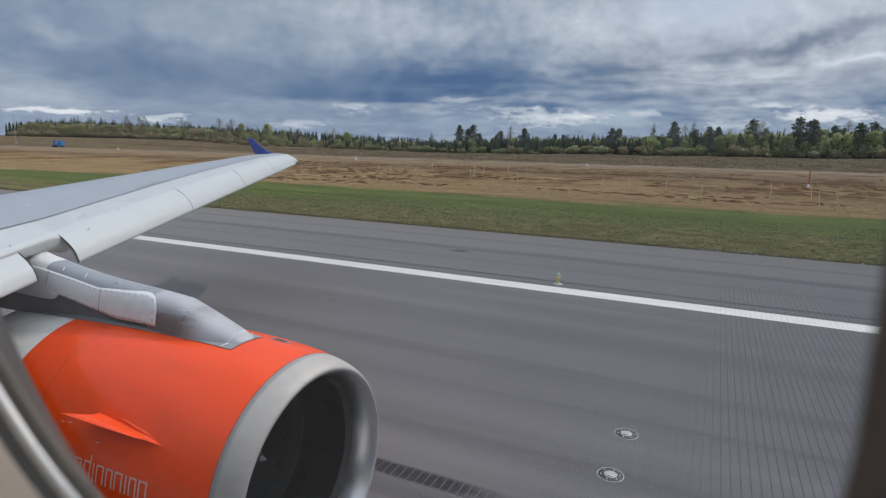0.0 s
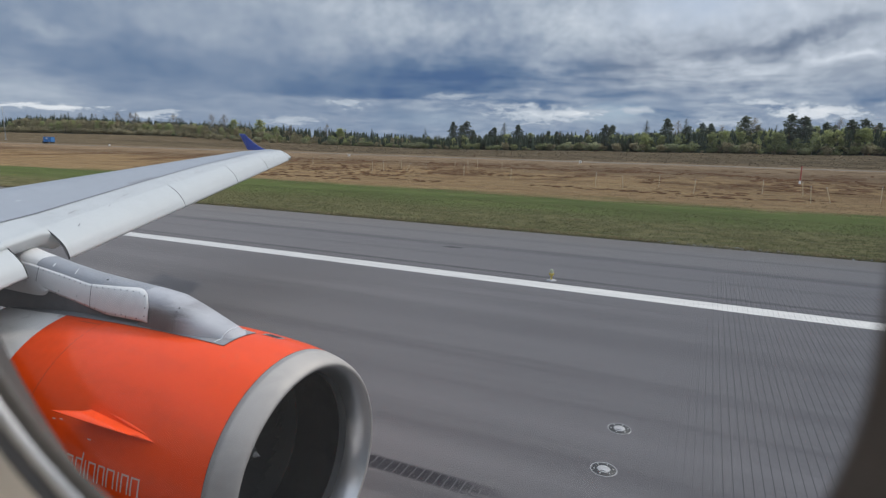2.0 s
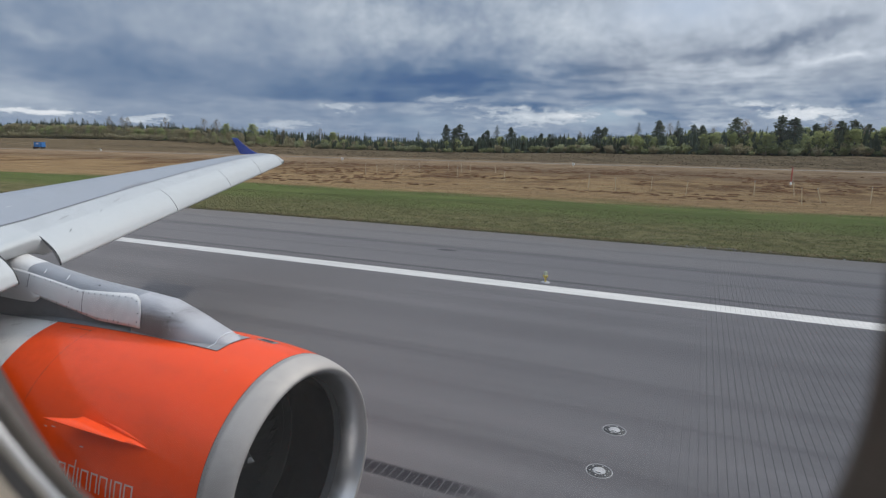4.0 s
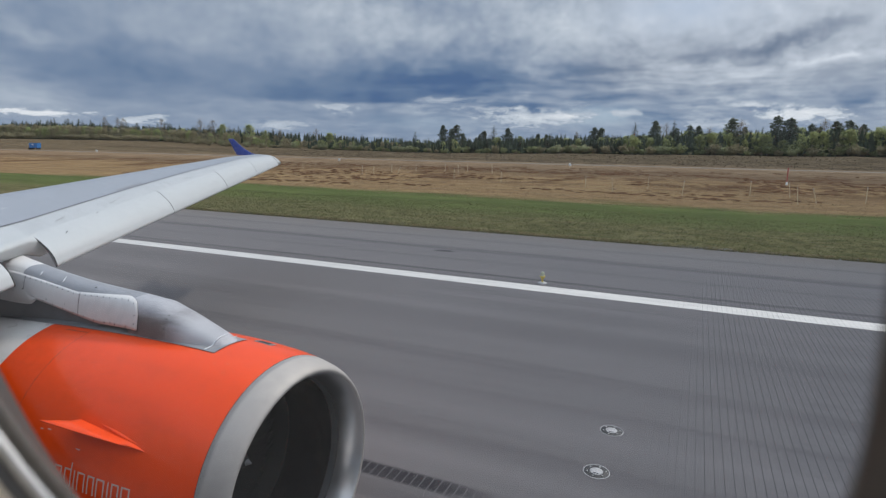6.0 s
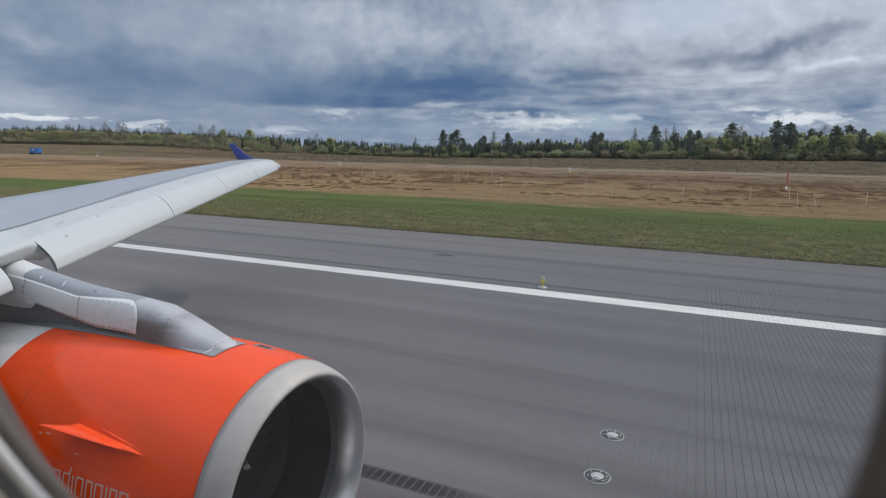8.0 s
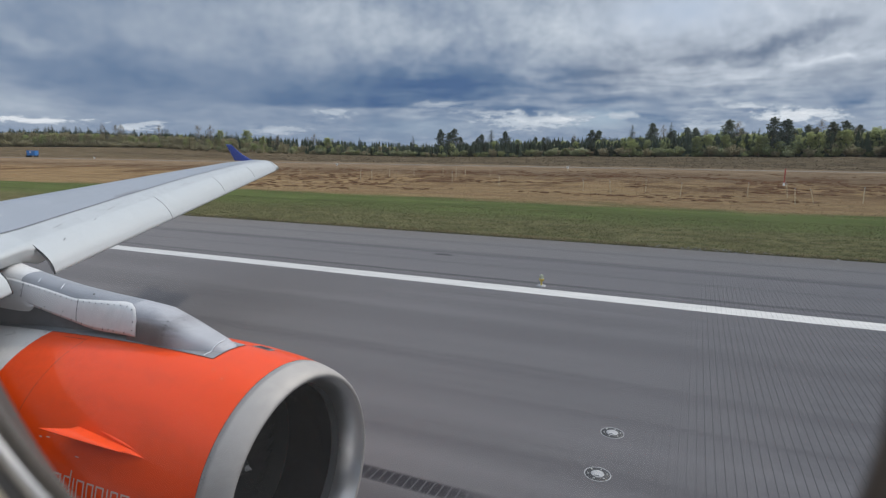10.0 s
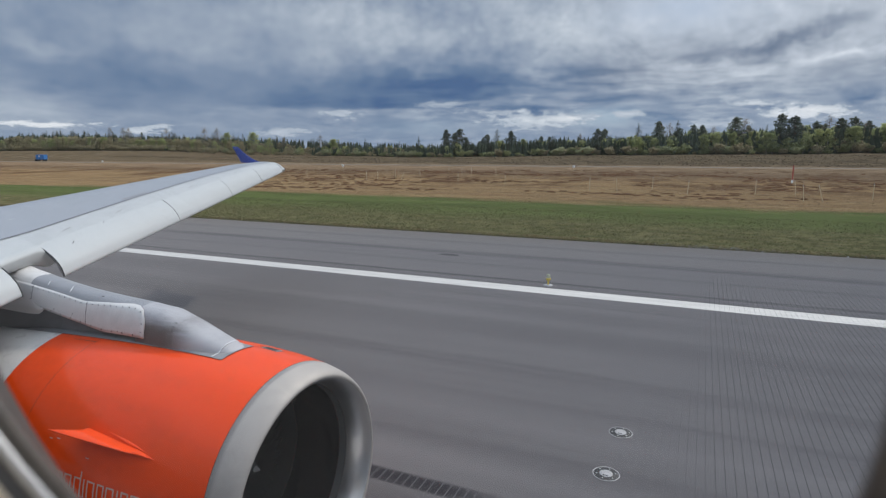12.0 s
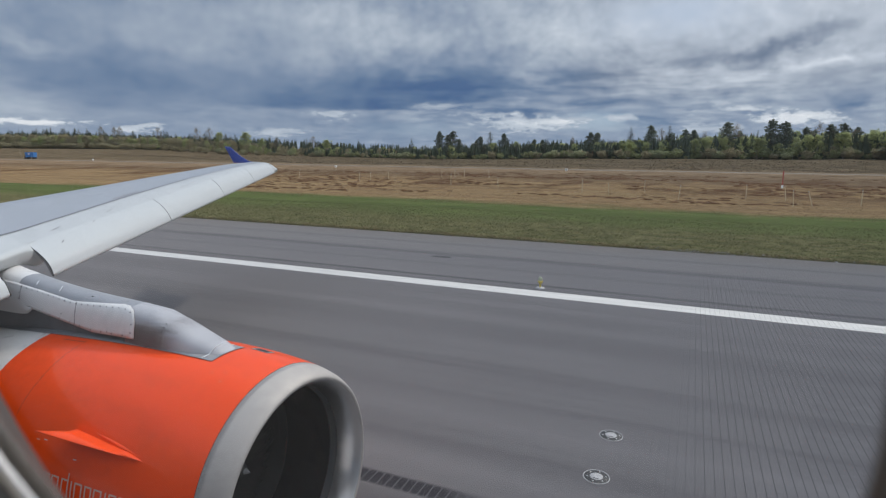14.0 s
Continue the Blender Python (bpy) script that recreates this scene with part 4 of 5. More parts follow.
def peat_clods():
    """Turned dark peat lying in long low ridges on the heath."""
    verts, faces = [], []
    for i in range(720):
        y = 52 + 26 * rng.uniform() if i % 3 == 0 else 95 + rng.normal(0, 9)
        x = rng.uniform(-45 - 0.5 * y, 14 + 0.3 * y)
        if noise.noise(Vector((x * 0.03, y * 0.09, 3.3))) < 0.10:
            continue
        n = int(rng.integers(2, 6))
        for j in range(n):
            cx, cy = x + j * rng.uniform(0.5, 1.7), y + rng.normal(0, 0.9)
            a, b, h = rng.uniform(0.25, 0.9), rng.uniform(0.15, 0.5), rng.uniform(0.04, 0.12)
            z = ground_height(cx, cy)
            k = len(verts)
            verts += [(cx + a * math.cos(t) * rng.uniform(0.7, 1.2), cy + b * math.sin(t) * rng.uniform(0.7, 1.2), z - 0.05) for t in np.arange(7) * 0.898]
            verts += [(cx + 0.5 * a * math.cos(t) * rng.uniform(0.7, 1.2), cy + 0.5 * b * math.sin(t), z + h * rng.uniform(0.7, 1.2)) for t in np.arange(7) * 0.898]
            faces += [(k + q, k + (q + 1) % 7, k + 7 + (q + 1) % 7, k + 7 + q) for q in range(7)] + [tuple(range(k + 7, k + 14))]
    ob = part("peat_ridges", (verts, faces, False), M["peat"])
    tagged(ob, label="dark turned peat clods in low ridges", category="soil", kind="stuff")


peat_clods()


def edge_stones():
    """Pale gravel lying along the edge of the asphalt."""
    verts, faces = [], []
    for i in range(150):
        x = rng.normal(0.8, 1.3) if i < 90 else rng.uniform(-40, 14)
        y, r = 27.72 + abs(rng.normal(0, 0.2)), 0.012 + 0.035 * rng.uniform() ** 2
        z, k = ground_height(x, y), len(verts)
        verts += [(x + r * math.cos(a) * rng.uniform(0.7, 1.3), y + r * math.sin(a) * rng.uniform(0.7, 1.3), z - 0.01) for a in np.arange(6) * 1.047]
        verts += [(x + 0.55 * r * math.cos(a), y + 0.55 * r * math.sin(a), z + r * rng.uniform(0.5, 0.9)) for a in np.arange(6) * 1.047]
        faces += [(k + q, k + (q + 1) % 6, k + 6 + (q + 1) % 6, k + 6 + q) for q in range(6)] + [tuple(range(k + 6, k + 12))]
    ob = part("edge_gravel", (verts, faces, False), M["ring"])
    tagged(ob, label="pale loose gravel along the asphalt's edge", category="gravel", kind="stuff")


edge_stones()


# ---- things on the field ----
def survey_stake(h):
    root = thing("survey_stake", "thin pale wooden stake in the dry grass", "stake", "stakes on the heath")
    part("shaft", block(-0.021, 0.021, -0.021, 0.021, -0.25, h, 0.006), M["stake"], root)
    part("painted_top", block(-0.023, 0.023, -0.023, 0.023, h - 0.10, h + 0.004, 0.005), M["ring"], root)
    return root


first = survey_stake(1.35)
for i, (x, y, lean) in enumerate(zip((-43.2, -41.3, -41.7, -40.5, -36.4, -34.8, -33.7, -30.0, -28.6, -21.3, -10.9, -7.6, -4.8, -1.2, 4.7, 8.0, 7.6, 9.1, -38.3, -56.6, 13.0),
                                     (69.9, 69.8, 75.6, 81.4, 83.3, 84.9, 86.1, 87.5, 68.4, 65.4, 62.3, 58.8, 65.3, 58.5, 62.2, 62.0, 54.3, 55.4, 70.9, 74.0, 58.0),
                                     (2, 0, 6, 0, 3, -2, 2, -4, 1, 0, 2, -5, 1, 4, 0, -8, -6, -20, 25, 3, 0))):
    m = pose(x, y, ground_height(x, y), 0, lean, 4 * i - 40)
    if i:
        copy_thing(first, m)
    else:
        first.matrix_basis = m


def marker_box(x, y):
    root = thing("marker_box", "small white marker box on a short post", "marker", "white markers", (x, y, ground_height(x, y)))
    part("post", lathe([(0.05, -0.2), (0.05, 0.45)], 8), M["stake"], root)
    part("box", block(-0.22, 0.22, -0.16, 0.16, 0.42, 0.86, 0.03), M["white_paint"], root)
    part("lid", block(-0.25, 0.25, -0.19, 0.19, 0.86, 0.91, 0.01), M["white_paint"], root)


for x, y in ((-75, 111.4), (-24.4, 120.4), (-184, 131.0)):
    marker_box(x, y)

pole = thing("warning_pole", "red pole with a white foot on the heath", "pole", at=(10.1, 82.3, ground_height(10.1, 82.3)))
part("shaft", lathe([(0.07, 0.35), (0.07, 2.1), (0.05, 2.14), (0.0, 2.14)], 10), M["red_paint"], pole)
part("foot", lathe([(0.12, -0.2), (0.12, 0.1), (0.09, 0.38), (0.0, 0.38)], 10), M["white_paint"], pole, "white foot")

mast = thing("wind_mast", "slender pale grey mast beside the perimeter road", "mast", at=(-318, 172, ground_height(-318, 172)))
part("shaft", lathe([(0.22, -0.3), (0.20, 2), (0.13, 11), (0.10, 15.5), (0, 15.6)], 10), M["steel"], mast)
part("base_plate", lathe([(0.5, -0.3), (0.5, 0.12), (0.24, 0.2)], 12), M["steel"], mast)
part("crossbar", block(-1.1, 1.1, -0.06, 0.06, 15.2, 15.32, 0.01), M["steel"], mast)


def blue_container():
    x, y = -236, 143
    root = thing("equipment_cabin", "bright blue steel equipment cabin on skids by the road", "cabin", at=(x, y, ground_height(x, y)))
    root.rotation_euler.z, root.scale = radians(18), (0.8, 0.8, 0.8)
    part("body", block(-2.1, 2.1, -1.2, 1.2, 0.8, 3.0, 0.06), M["blue_box"], root)
    part("roof", block(-2.2, 2.2, -1.3, 1.3, 3.0, 3.14, 0.04), M["blue_box"], root)
    for k in range(7):
        part("rib", block(-1.95 + 0.62 * k, -1.85 + 0.62 * k, -1.25, -1.19, 0.9, 2.9, 0.01), M["blue_box"], root)
    part("sign_plate", block(-0.6, 0.3, -1.29, -1.25, 2.1, 2.7, 0.01), M["white_paint"], root, "small white plate")
    for s in (-1.6, 1.6):
        part("skid", block(s - 0.2, s + 0.2, -1.25, 1.25, -0.2, 0.8, 0.04), M["dark"], root)
    part("tow_unit", block(-3.1, -2.15, -0.8, 0.8, -0.1, 1.2, 0.1), M["dark"], root, "dark low unit beside it")


blue_container()


def edge_light(x):
    root = thing("runway_edge_light", "elevated runway edge light on a round plate", "runway light", "runway edge lights", (x, 18.22, 0.0))
    part("base_plate", lathe([(0.0, 0.035), (0.125, 0.032), (0.15, 0.018), (0.16, 0.0)], 24), M["ring"], root, "pale round base plate")
    part("stem", lathe([(0.035, 0.03), (0.028, 0.12), (0.045, 0.15), (0.045, 0.18)], 14), M["yellow"], root)
    part("lamp_body", lathe([(0.05, 0.17), (0.085, 0.21), (0.09, 0.25), (0.075, 0.265)], 18), M["yellow"], root)
    part("lens", lathe([(0.07, 0.262), (0.068, 0.31), (0.055, 0.36), (0.03, 0.385), (0.0, 0.39)], 18), M["lens"], root, "frosted glass dome")
    part("clamp_ring", lathe([(0.075, 0.255), (0.082, 0.262), (0.075, 0.27)], 18), M["steel"], root)
    return root


lamp = edge_light(-4.4)
for x in (-64.4, 55.6, 115.6):
    copy_thing(lamp, Matrix.Translation((x, 18.22, 0.0)))


def inset_light(x, y):
    root = thing("inset_light", "flush steel touchdown light ringed with pale sealant", "runway light", "inset touchdown lights", (x, y, 0.0))
    part("sealant_ring", lathe([(0.186, 0.004), (0.183, 0.008), (0.175, 0.008), (0.171, 0.004)], 32), M["ring"], root)
    part("rim", lathe([(0.172, 0.004), (0.168, 0.006), (0.10, 0.007), (0.088, 0.012)], 32), M["dark"], root, "dark ring")
    part("dome", lathe([(0.092, 0.010), (0.08, 0.019), (0.045, 0.025), (0.0, 0.026)], 24), M["ring"], root)
    for k in range(6):
        a = math.pi * k / 3 + 0.3
        part("bolt", lathe([(0.012, 0.008), (0.012, 0.014), (0.0, 0.015)], 8, (0.13 * math.cos(a), 0.13 * math.sin(a), 0)), M["steel"], root)
    part("light_slot", block(-0.035, 0.035, -0.072, -0.060, 0.014, 0.024, 0.002), M["glass_dark"], root)
    return root


inset = inset_light(-0.92, 8.92)
for x, y in ((-0.95, 7.62), (-0.98, 6.32), (-30.9, 8.92), (-30.9, 7.62), (-30.9, 6.32), (29.1, 8.92), (29.1, 7.62), (29.1, 6.32)):
    copy_thing(inset, Matrix.Translation((x, y, 0.0)))


def repair_patch(x, y, a, b):
    pts = [(x + a * math.cos(t) * (1 + 0.12 * math.sin(3 * t + x)), y + b * math.sin(t) * (1 + 0.15 * math.cos(2 * t)), 0.004) for t in np.linspace(0, 2 * math.pi, 33)[:-1]]
    ob = part("repair_patch", (pts, [tuple(range(32))]), M["patch"])
    tagged(ob, label="dark oval bitumen patch on the runway shoulder", category="patch", group="dark patches", kind="structure")


M["patch"] = mottled((0.085, 0.084, 0.086), 0.2, 3.0, 50.0, 0.9, name="bitumen_patch", spec=0.03)
repair_patch(-9.6, 22.0, 0.45, 0.2)
repair_patch(-34.5, 22.6, 0.8, 0.3)
repair_patch(-36.6, 22.3, 0.6, 0.25)


def lorry(x, y):
    root = thing("lorry", "white flat-fronted lorry with a dark windscreen", "lorry", at=(x, y, 0.33))
    part("cab", block(-1.25, 1.25, -2.2, 0.0, 0.7, 3.3, 0.12), M["white_paint"], root)
    part("windscreen", block(-1.08, 1.08, -2.26, -2.19, 1.8, 2.7, 0.03), M["glass_dark"], root, "dark windscreen")
    part("sun_visor", block(-1.1, 1.1, -2.4, -2.2, 2.75, 2.85, 0.02), M["dark"], root)
    part("grille", block(-0.9, 0.9, -2.26, -2.19, 0.9, 1.5, 0.03), M["dark"], root)
    part("bumper", block(-1.25, 1.25, -2.35, -2.1, 0.45, 0.8, 0.05), M["white_paint"], root)
    for s in (-0.95, 0.95):
        part("headlight", block(s - 0.18, s + 0.18, -2.38, -2.3, 0.6, 0.75, 0.02), M["lens"], root)
        part("mirror", block(s * 1.45 - 0.08, s * 1.45 + 0.08, -2.1, -1.95, 2.0, 2.6, 0.03), M["dark"], root)
    part("load_body", block(-1.28, 1.28, 0.15, 7.5, 1.0, 3.7, 0.05), M["white_paint"], root)
    part("chassis", block(-0.5, 0.5, -2.0, 7.4, 0.55, 1.0, 0.03), M["dark"], root)
    for wy in (-1.2, 4.6, 6.0):
        for s in (-1.05, 1.05):
            v, q = lathe([(0.0, -0.15), (0.42, -0.15), (0.5, -0.11), (0.5, 0.11), (0.42, 0.15), (0.0, 0.15)], 20)
            part("wheel", ([(s + z, wy + a, 0.5 + b) for a, b, z in v], q), M["tyre"], root)


def parked_car(x, y):
    root = thing("car", "small white estate car on the perimeter road", "car", at=(x, y, 0.33))
    part("body", block(-2.2, 2.2, -0.9, 0.9, 0.3, 0.95, 0.15), M["white_paint"], root)
    part("cabin", block(-1.7, 1.2, -0.78, 0.78, 0.9, 1.48, 0.18), M["white_paint"], root)
    part("side_window", block(-1.5, 0.95, -0.80, -0.765, 1.0, 1.36, 0.03), M["glass_dark"], root, "dark side glass")
    for wx in (-1.35, 1.35):
        for s in (-0.8, 0.8):
            v, q = lathe([(0.0, -0.1), (0.27, -0.1), (0.32, -0.07), (0.32, 0.07), (0.27, 0.1), (0.0, 0.1)], 18)
            part("wheel", ([(wx + a, s + z, 0.32 + b) for a, b, z in v], q), M["tyre"], root)


lorry(38.0, 136.6)
parked_car(52.0, 138.5)


# ---- the airliner ----
plane = thing("airliner", "narrow-body airliner with orange-red engine and blue wing tip", "aircraft", at=(0, 0, 0))

# engine: everything turned about the axis EX, (EY, EZ), pointing ahead
EX, EY, EZ = -3.08, 3.95, 1.41


def cowl_radius(s):
    """Outer radius, s metres behind the front of the intake."""
    if s < 1.3:
        return 1.008 + 0.185 * math.sqrt(max(0.0, 1 - (1 - s / 1.3) ** 2))
    return 1.193 - 0.030 * max(0.0, s - 1.6) ** 1.5


def on_cowl(s, deg, lift=0.0):
    """A point of the cowl's skin; deg: 0 at the top, towards the fuselage negative."""
    r = cowl_radius(s) + lift
    return Vector((EX - s, EY + r * math.sin(radians(deg)), EZ + r * math.cos(radians(deg))))


def turned(profile, sides=120, d0=0.0, d1=360.0):
    """Rows of (s, radius) turned about the engine's axis."""
    closed = d1 - d0 > 359.9
    n = sides if closed else sides + 1
    rows = [[(EX - s, EY + r * math.sin(radians(d0 + (d1 - d0) * j / sides)), EZ + r * math.cos(radians(d0 + (d1 - d0) * j / sides))) for j in range(n)] for s, r in profile]
    return grid(rows, closed=closed)


def skin_patch(s0, s1, a0, a1, lift=0.003, n=8):
    """A thin sheet laid on the cowl."""
    return grid([[on_cowl(s0 + (s1 - s0) * i / n, a0 + (a1 - a0) * j / n, lift) for j in range(n + 1)] for i in range(n + 1)])


engine = part("engine_cowl", turned([(s, cowl_radius(s)) for s in np.linspace(0.266, 2.5075, 46)]), M["orange"], plane, "glossy orange-red engine cowl")
sleeve = part("reverser_sleeve", turned([(s, cowl_radius(s) - 0.0005) for s in np.linspace(2.5075, 3.16, 14)]), M["orange"], engine, "orange reverser sleeve")
part("sleeve_seam", turned([(2.506, cowl_radius(2.506) + 0.0008), (2.5105, cowl_radius(2.51) + 0.0008)]), M["dark"], engine)
part("rear_cowl", turned([(s, cowl_radius(s)) for s in np.linspace(3.16, 4.3, 14)] + [(4.3, 0.95), (3.6, 0.92)]), M["cowl_white"], engine, "off-white rear cowl")
inner = [(0.0, 1.008), (0.012, 0.990), (0.035, 0.972), (0.08, 0.950), (0.15, 0.929), (0.23, 0.914), (0.268, 0.909)]
outer = [(s, cowl_radius(s)) for s in (0.262, 0.20, 0.155, 0.115, 0.08, 0.05, 0.028, 0.012, 0.004)]
part("intake_lip", turned([(0.262, 1.05)] + outer + inner[:2]), M["lip"], engine, "satin bare metal intake lip")
part("lip_throat", turned(inner[1:]), M["polished"], engine, "polished inner face of the intake lip")
part("acoustic_ring", turned([(0.268, 0.9085), (0.32, 0.904), (0.355, 0.902)]), M["perforated"], engine, "perforated grey ring")
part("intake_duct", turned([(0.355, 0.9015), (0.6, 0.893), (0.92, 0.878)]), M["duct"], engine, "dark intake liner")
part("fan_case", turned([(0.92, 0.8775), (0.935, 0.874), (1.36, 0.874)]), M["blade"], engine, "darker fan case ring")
for s, r in ((0.905, 0.8770), (1.02, 0.8715)):
    part("case_flange", turned([(s, r), (s + 0.003, r - 0.003), (s + 0.006, r - 0.003), (s + 0.009, r)]), M["blade"], engine, "thin grey ring inside the duct")
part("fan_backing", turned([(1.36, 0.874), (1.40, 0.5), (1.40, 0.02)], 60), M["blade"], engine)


def intake_dots():
    """Rows of small holes round the perforated ring."""
    verts, faces = [], []
    for row in range(3):
        for k in range(144):
            a, s, r = 2.5 * k + (1.25 if row % 2 else 0), 0.284 + 0.024 * row, 0.9052 - 0.0019 * row
            c = Vector((EX - s, EY + r * math.sin(radians(a)), EZ + r * math.cos(radians(a))))
            t = Vector((0, math.cos(radians(a)), -math.sin(radians(a))))
            q = len(verts)
            verts += [c + 0.0085 * (math.cos(b) * t + math.sin(b) * Vector((1, 0, 0))) for b in np.arange(6) * 1.0472]
            faces.append(tuple(range(q, q + 6)))
    return verts, faces, False


part("ring_holes", intake_dots(), M["dark"], engine)


def lip_rivets():
    verts, faces = [], []
    for row, s in enumerate((0.230, 0.247)):
        for k in range(170):
            a = 360 / 170 * (k + 0.5 * row)
            q = len(verts)
            for b in np.arange(6) * 1.0472:
                verts.append(on_cowl(s + 0.0034 * math.cos(b), a + 0.19 * math.sin(b), 0.0015))
            faces.append(tuple(range(q, q + 6)))
    return verts, faces, False


part("rivet_rows", lip_rivets(), M["dark"], engine)
part("lip_seam", turned([(0.2615, cowl_radius(0.262) - 0.003), (0.2665, cowl_radius(0.266) - 0.003)]), M["dark"], engine)

# fan
SPIN = 0.70
part("spinner", turned([(SPIN, 0.002), (SPIN + 0.04, 0.05), (SPIN + 0.16, 0.13), (SPIN + 0.32, 0.205), (SPIN + 0.45, 0.245)], 40), M["blade"], engine, "dark pointed spinner")
part("spinner_tip", turned([(SPIN - 0.045, 0.001), (SPIN - 0.02, 0.012), (SPIN + 0.02, 0.031)], 24), M["ring"], engine, "pale pointed spinner tip")
swirl = []
for k in range(15):
    s = 0.10 + 0.30 * k / 14
    r = np.interp(s, (0.04, 0.16, 0.32, 0.45), (0.05, 0.13, 0.205, 0.245)) + 0.004
    a = 190 + 190 * k / 14
    w = 14 * math.sin(math.pi * (k + 0.5) / 15) + 3
    swirl.append([(EX - SPIN - s, EY + r * math.sin(radians(a + e)), EZ + r * math.cos(radians(a + e))) for e in (-w, 0, w)])
part("spinner_swirl", grid(swirl), M["white_paint"], engine, "white spiral mark")


def blade_mesh():
    rows = []
    for k in range(7):
        r = 0.24 + 0.63 * k / 6
        tw = radians(25 + 38 * k / 6)
        c = 0.11 + 0.05 * k / 6
        rows.append([(-c * math.cos(tw) * u, c * math.sin(tw) * u + 0.01 * (1 - u * u), r) for u in (-1, -0.33, 0.33, 1)])
    return mesh_of(*grid(rows))


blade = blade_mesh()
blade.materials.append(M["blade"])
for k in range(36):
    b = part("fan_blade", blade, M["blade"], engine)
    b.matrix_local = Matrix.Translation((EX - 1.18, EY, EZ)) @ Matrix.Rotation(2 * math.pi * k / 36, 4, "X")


def strake():
    """The thin fin on the cowl's shoulder: nothing in front, tall behind, with a filleted foot."""
    rows = []
    n = 18
    for k in range(n + 2):
        f = min(1.0, k / n)
        s, a = 0.82 + 0.84 * f, -58.6 + 4.0 * f
        h = 0.27 * f ** 0.85 + 0.002
        back = Vector((-0.13 * f * f, 0, 0))
        d = Vector((0, math.sin(radians(-71)), math.cos(radians(-71))))
        up = Vector((0, d.z, -d.y))
        t = 0.004 * min(1.0, 0.1 + 3 * f) if k <= n else 0.0005
        p = on_cowl(s, a, -0.012) + (Vector((-0.004, 0, 0)) if k > n else Vector((0, 0, 0)))
        w = 0.030 * min(1.0, 5 * f) * (1 - 0.6 * f) + 0.001
        rows.append([p + up * w, p + d * min(0.03, 0.6 * h + 0.012) + up * (0.35 * w + t), p + d * min(0.08, 0.9 * h + 0.008) + up * t, p + d * h + back + up * t, p + d * h + back - up * t, p + d * min(0.08, 0.9 * h + 0.008) - up * t, p + d * min(0.03, 0.6 * h + 0.012) - up * (0.35 * w + t), p - up * w])
    return grid(rows)


part("strake", strake(), M["orange"], engine, "thin orange strake fin")
part("bleed_outlet", skin_patch(0.62, 0.77, 13.2, 16.6, 0.006, 6), M["dark"], engine, "small dark outlet slot")
part("outlet_frame", skin_patch(0.585, 0.80, 12.4, 17.6, 0.003, 6), M["plate"], engine)
part("panel_line", skin_patch(2.50, 2.85, -12.9, -12.55, 0.0025, 4), M["dark"], engine)
part("access_panel", skin_patch(0.62, 0.98, -29.0, -17.5, 0.0009, 10), M["orange"], engine)
for s, a in ((0.60, -14), (0.72, -16), (0.56, -19.5)):
    part("rivet_cap", skin_patch(s, s + 0.03, a, a + 0.5, 0.002, 2), M["rivet"], engine)
for s, a in ((2.05, -62.3), (1.95, -61.6), (1.52, -65.5)):
    part("fastener", skin_patch(s, s + 0.045, a, a + 0.4, 0.002, 2), M["letter"], engine)
# the airline's name, as plain pale upright bars of its size
for s0, s1, tall in ((0.865, 0.945, 0), (0.985, 1.055, 0), (1.10, None, 0), (1.15, 1.23, 0), (1.27, 1.34, 0), (1.385, 1.465, 0), (1.51, None, 0), (1.555, 1.63, 1), (1.68, 1.76, 0), (1.80, 1.87, 0), (1.92, 1.98, 0)):
    part("lettering_bar", skin_patch(s0, s0 + 0.016, -80.8, -73.3 + 2.6 * tall, 0.002, 4), M["letter"], engine)
    if s1:
        part("lettering_bar", skin_patch(s1, s1 + 0.016, -80.8, -73.3, 0.002, 4), M["letter"], engine)
        part("lettering_bar", skin_patch(s0 + 0.016, s1, -74.0, -73.3, 0.002, 3), M["letter"], engine)
part("strake_flange", tube([on_cowl(0.88 + 0.55 * f, -57.4 + 4.0 * f, -0.011) for f in np.linspace(0, 1, 14)], [0.010 + 0.009 * math.sin(math.pi * f) for f in np.linspace(0.0, 1.0, 14)], 8), M["orange"], engine, "low rounded flange along the strake")


# ---- pylon ----
pylon_x = (-3.92, -3.98, -4.07, -4.29, -4.51, -4.80, -5.10, -5.55, -6.01, -6.45, -7.09, -7.8, -8.6)
pylon_top = (2.575, 2.625, 2.66, 2.73, 2.813, 2.907, 2.935, 2.96, 2.99, 3.04, 3.13, 3.26, 3.30)
pylon_half = (0.11, 0.15, 0.178, 0.215, 0.235, 0.235, 0.215, 0.205, 0.21, 0.215, 0.245, 0.30, 0.30)


def pylon_section(x, shrink=0.0, low=None):
    top, half = table(-x, [-v for v in pylon_x], pylon_top), table(-x, [-v for v in pylon_x], pylon_half) - shrink
    base = 2.45 if low is None else low
    out = []
    for k in range(17):
        t = math.pi * k / 16
        c, s = math.cos(t), math.sin(t)
        out.append((x, EY + 0.04 - half * math.copysign(abs(c) ** 0.62, c), base + (top - base) * s ** 0.75))
    return out


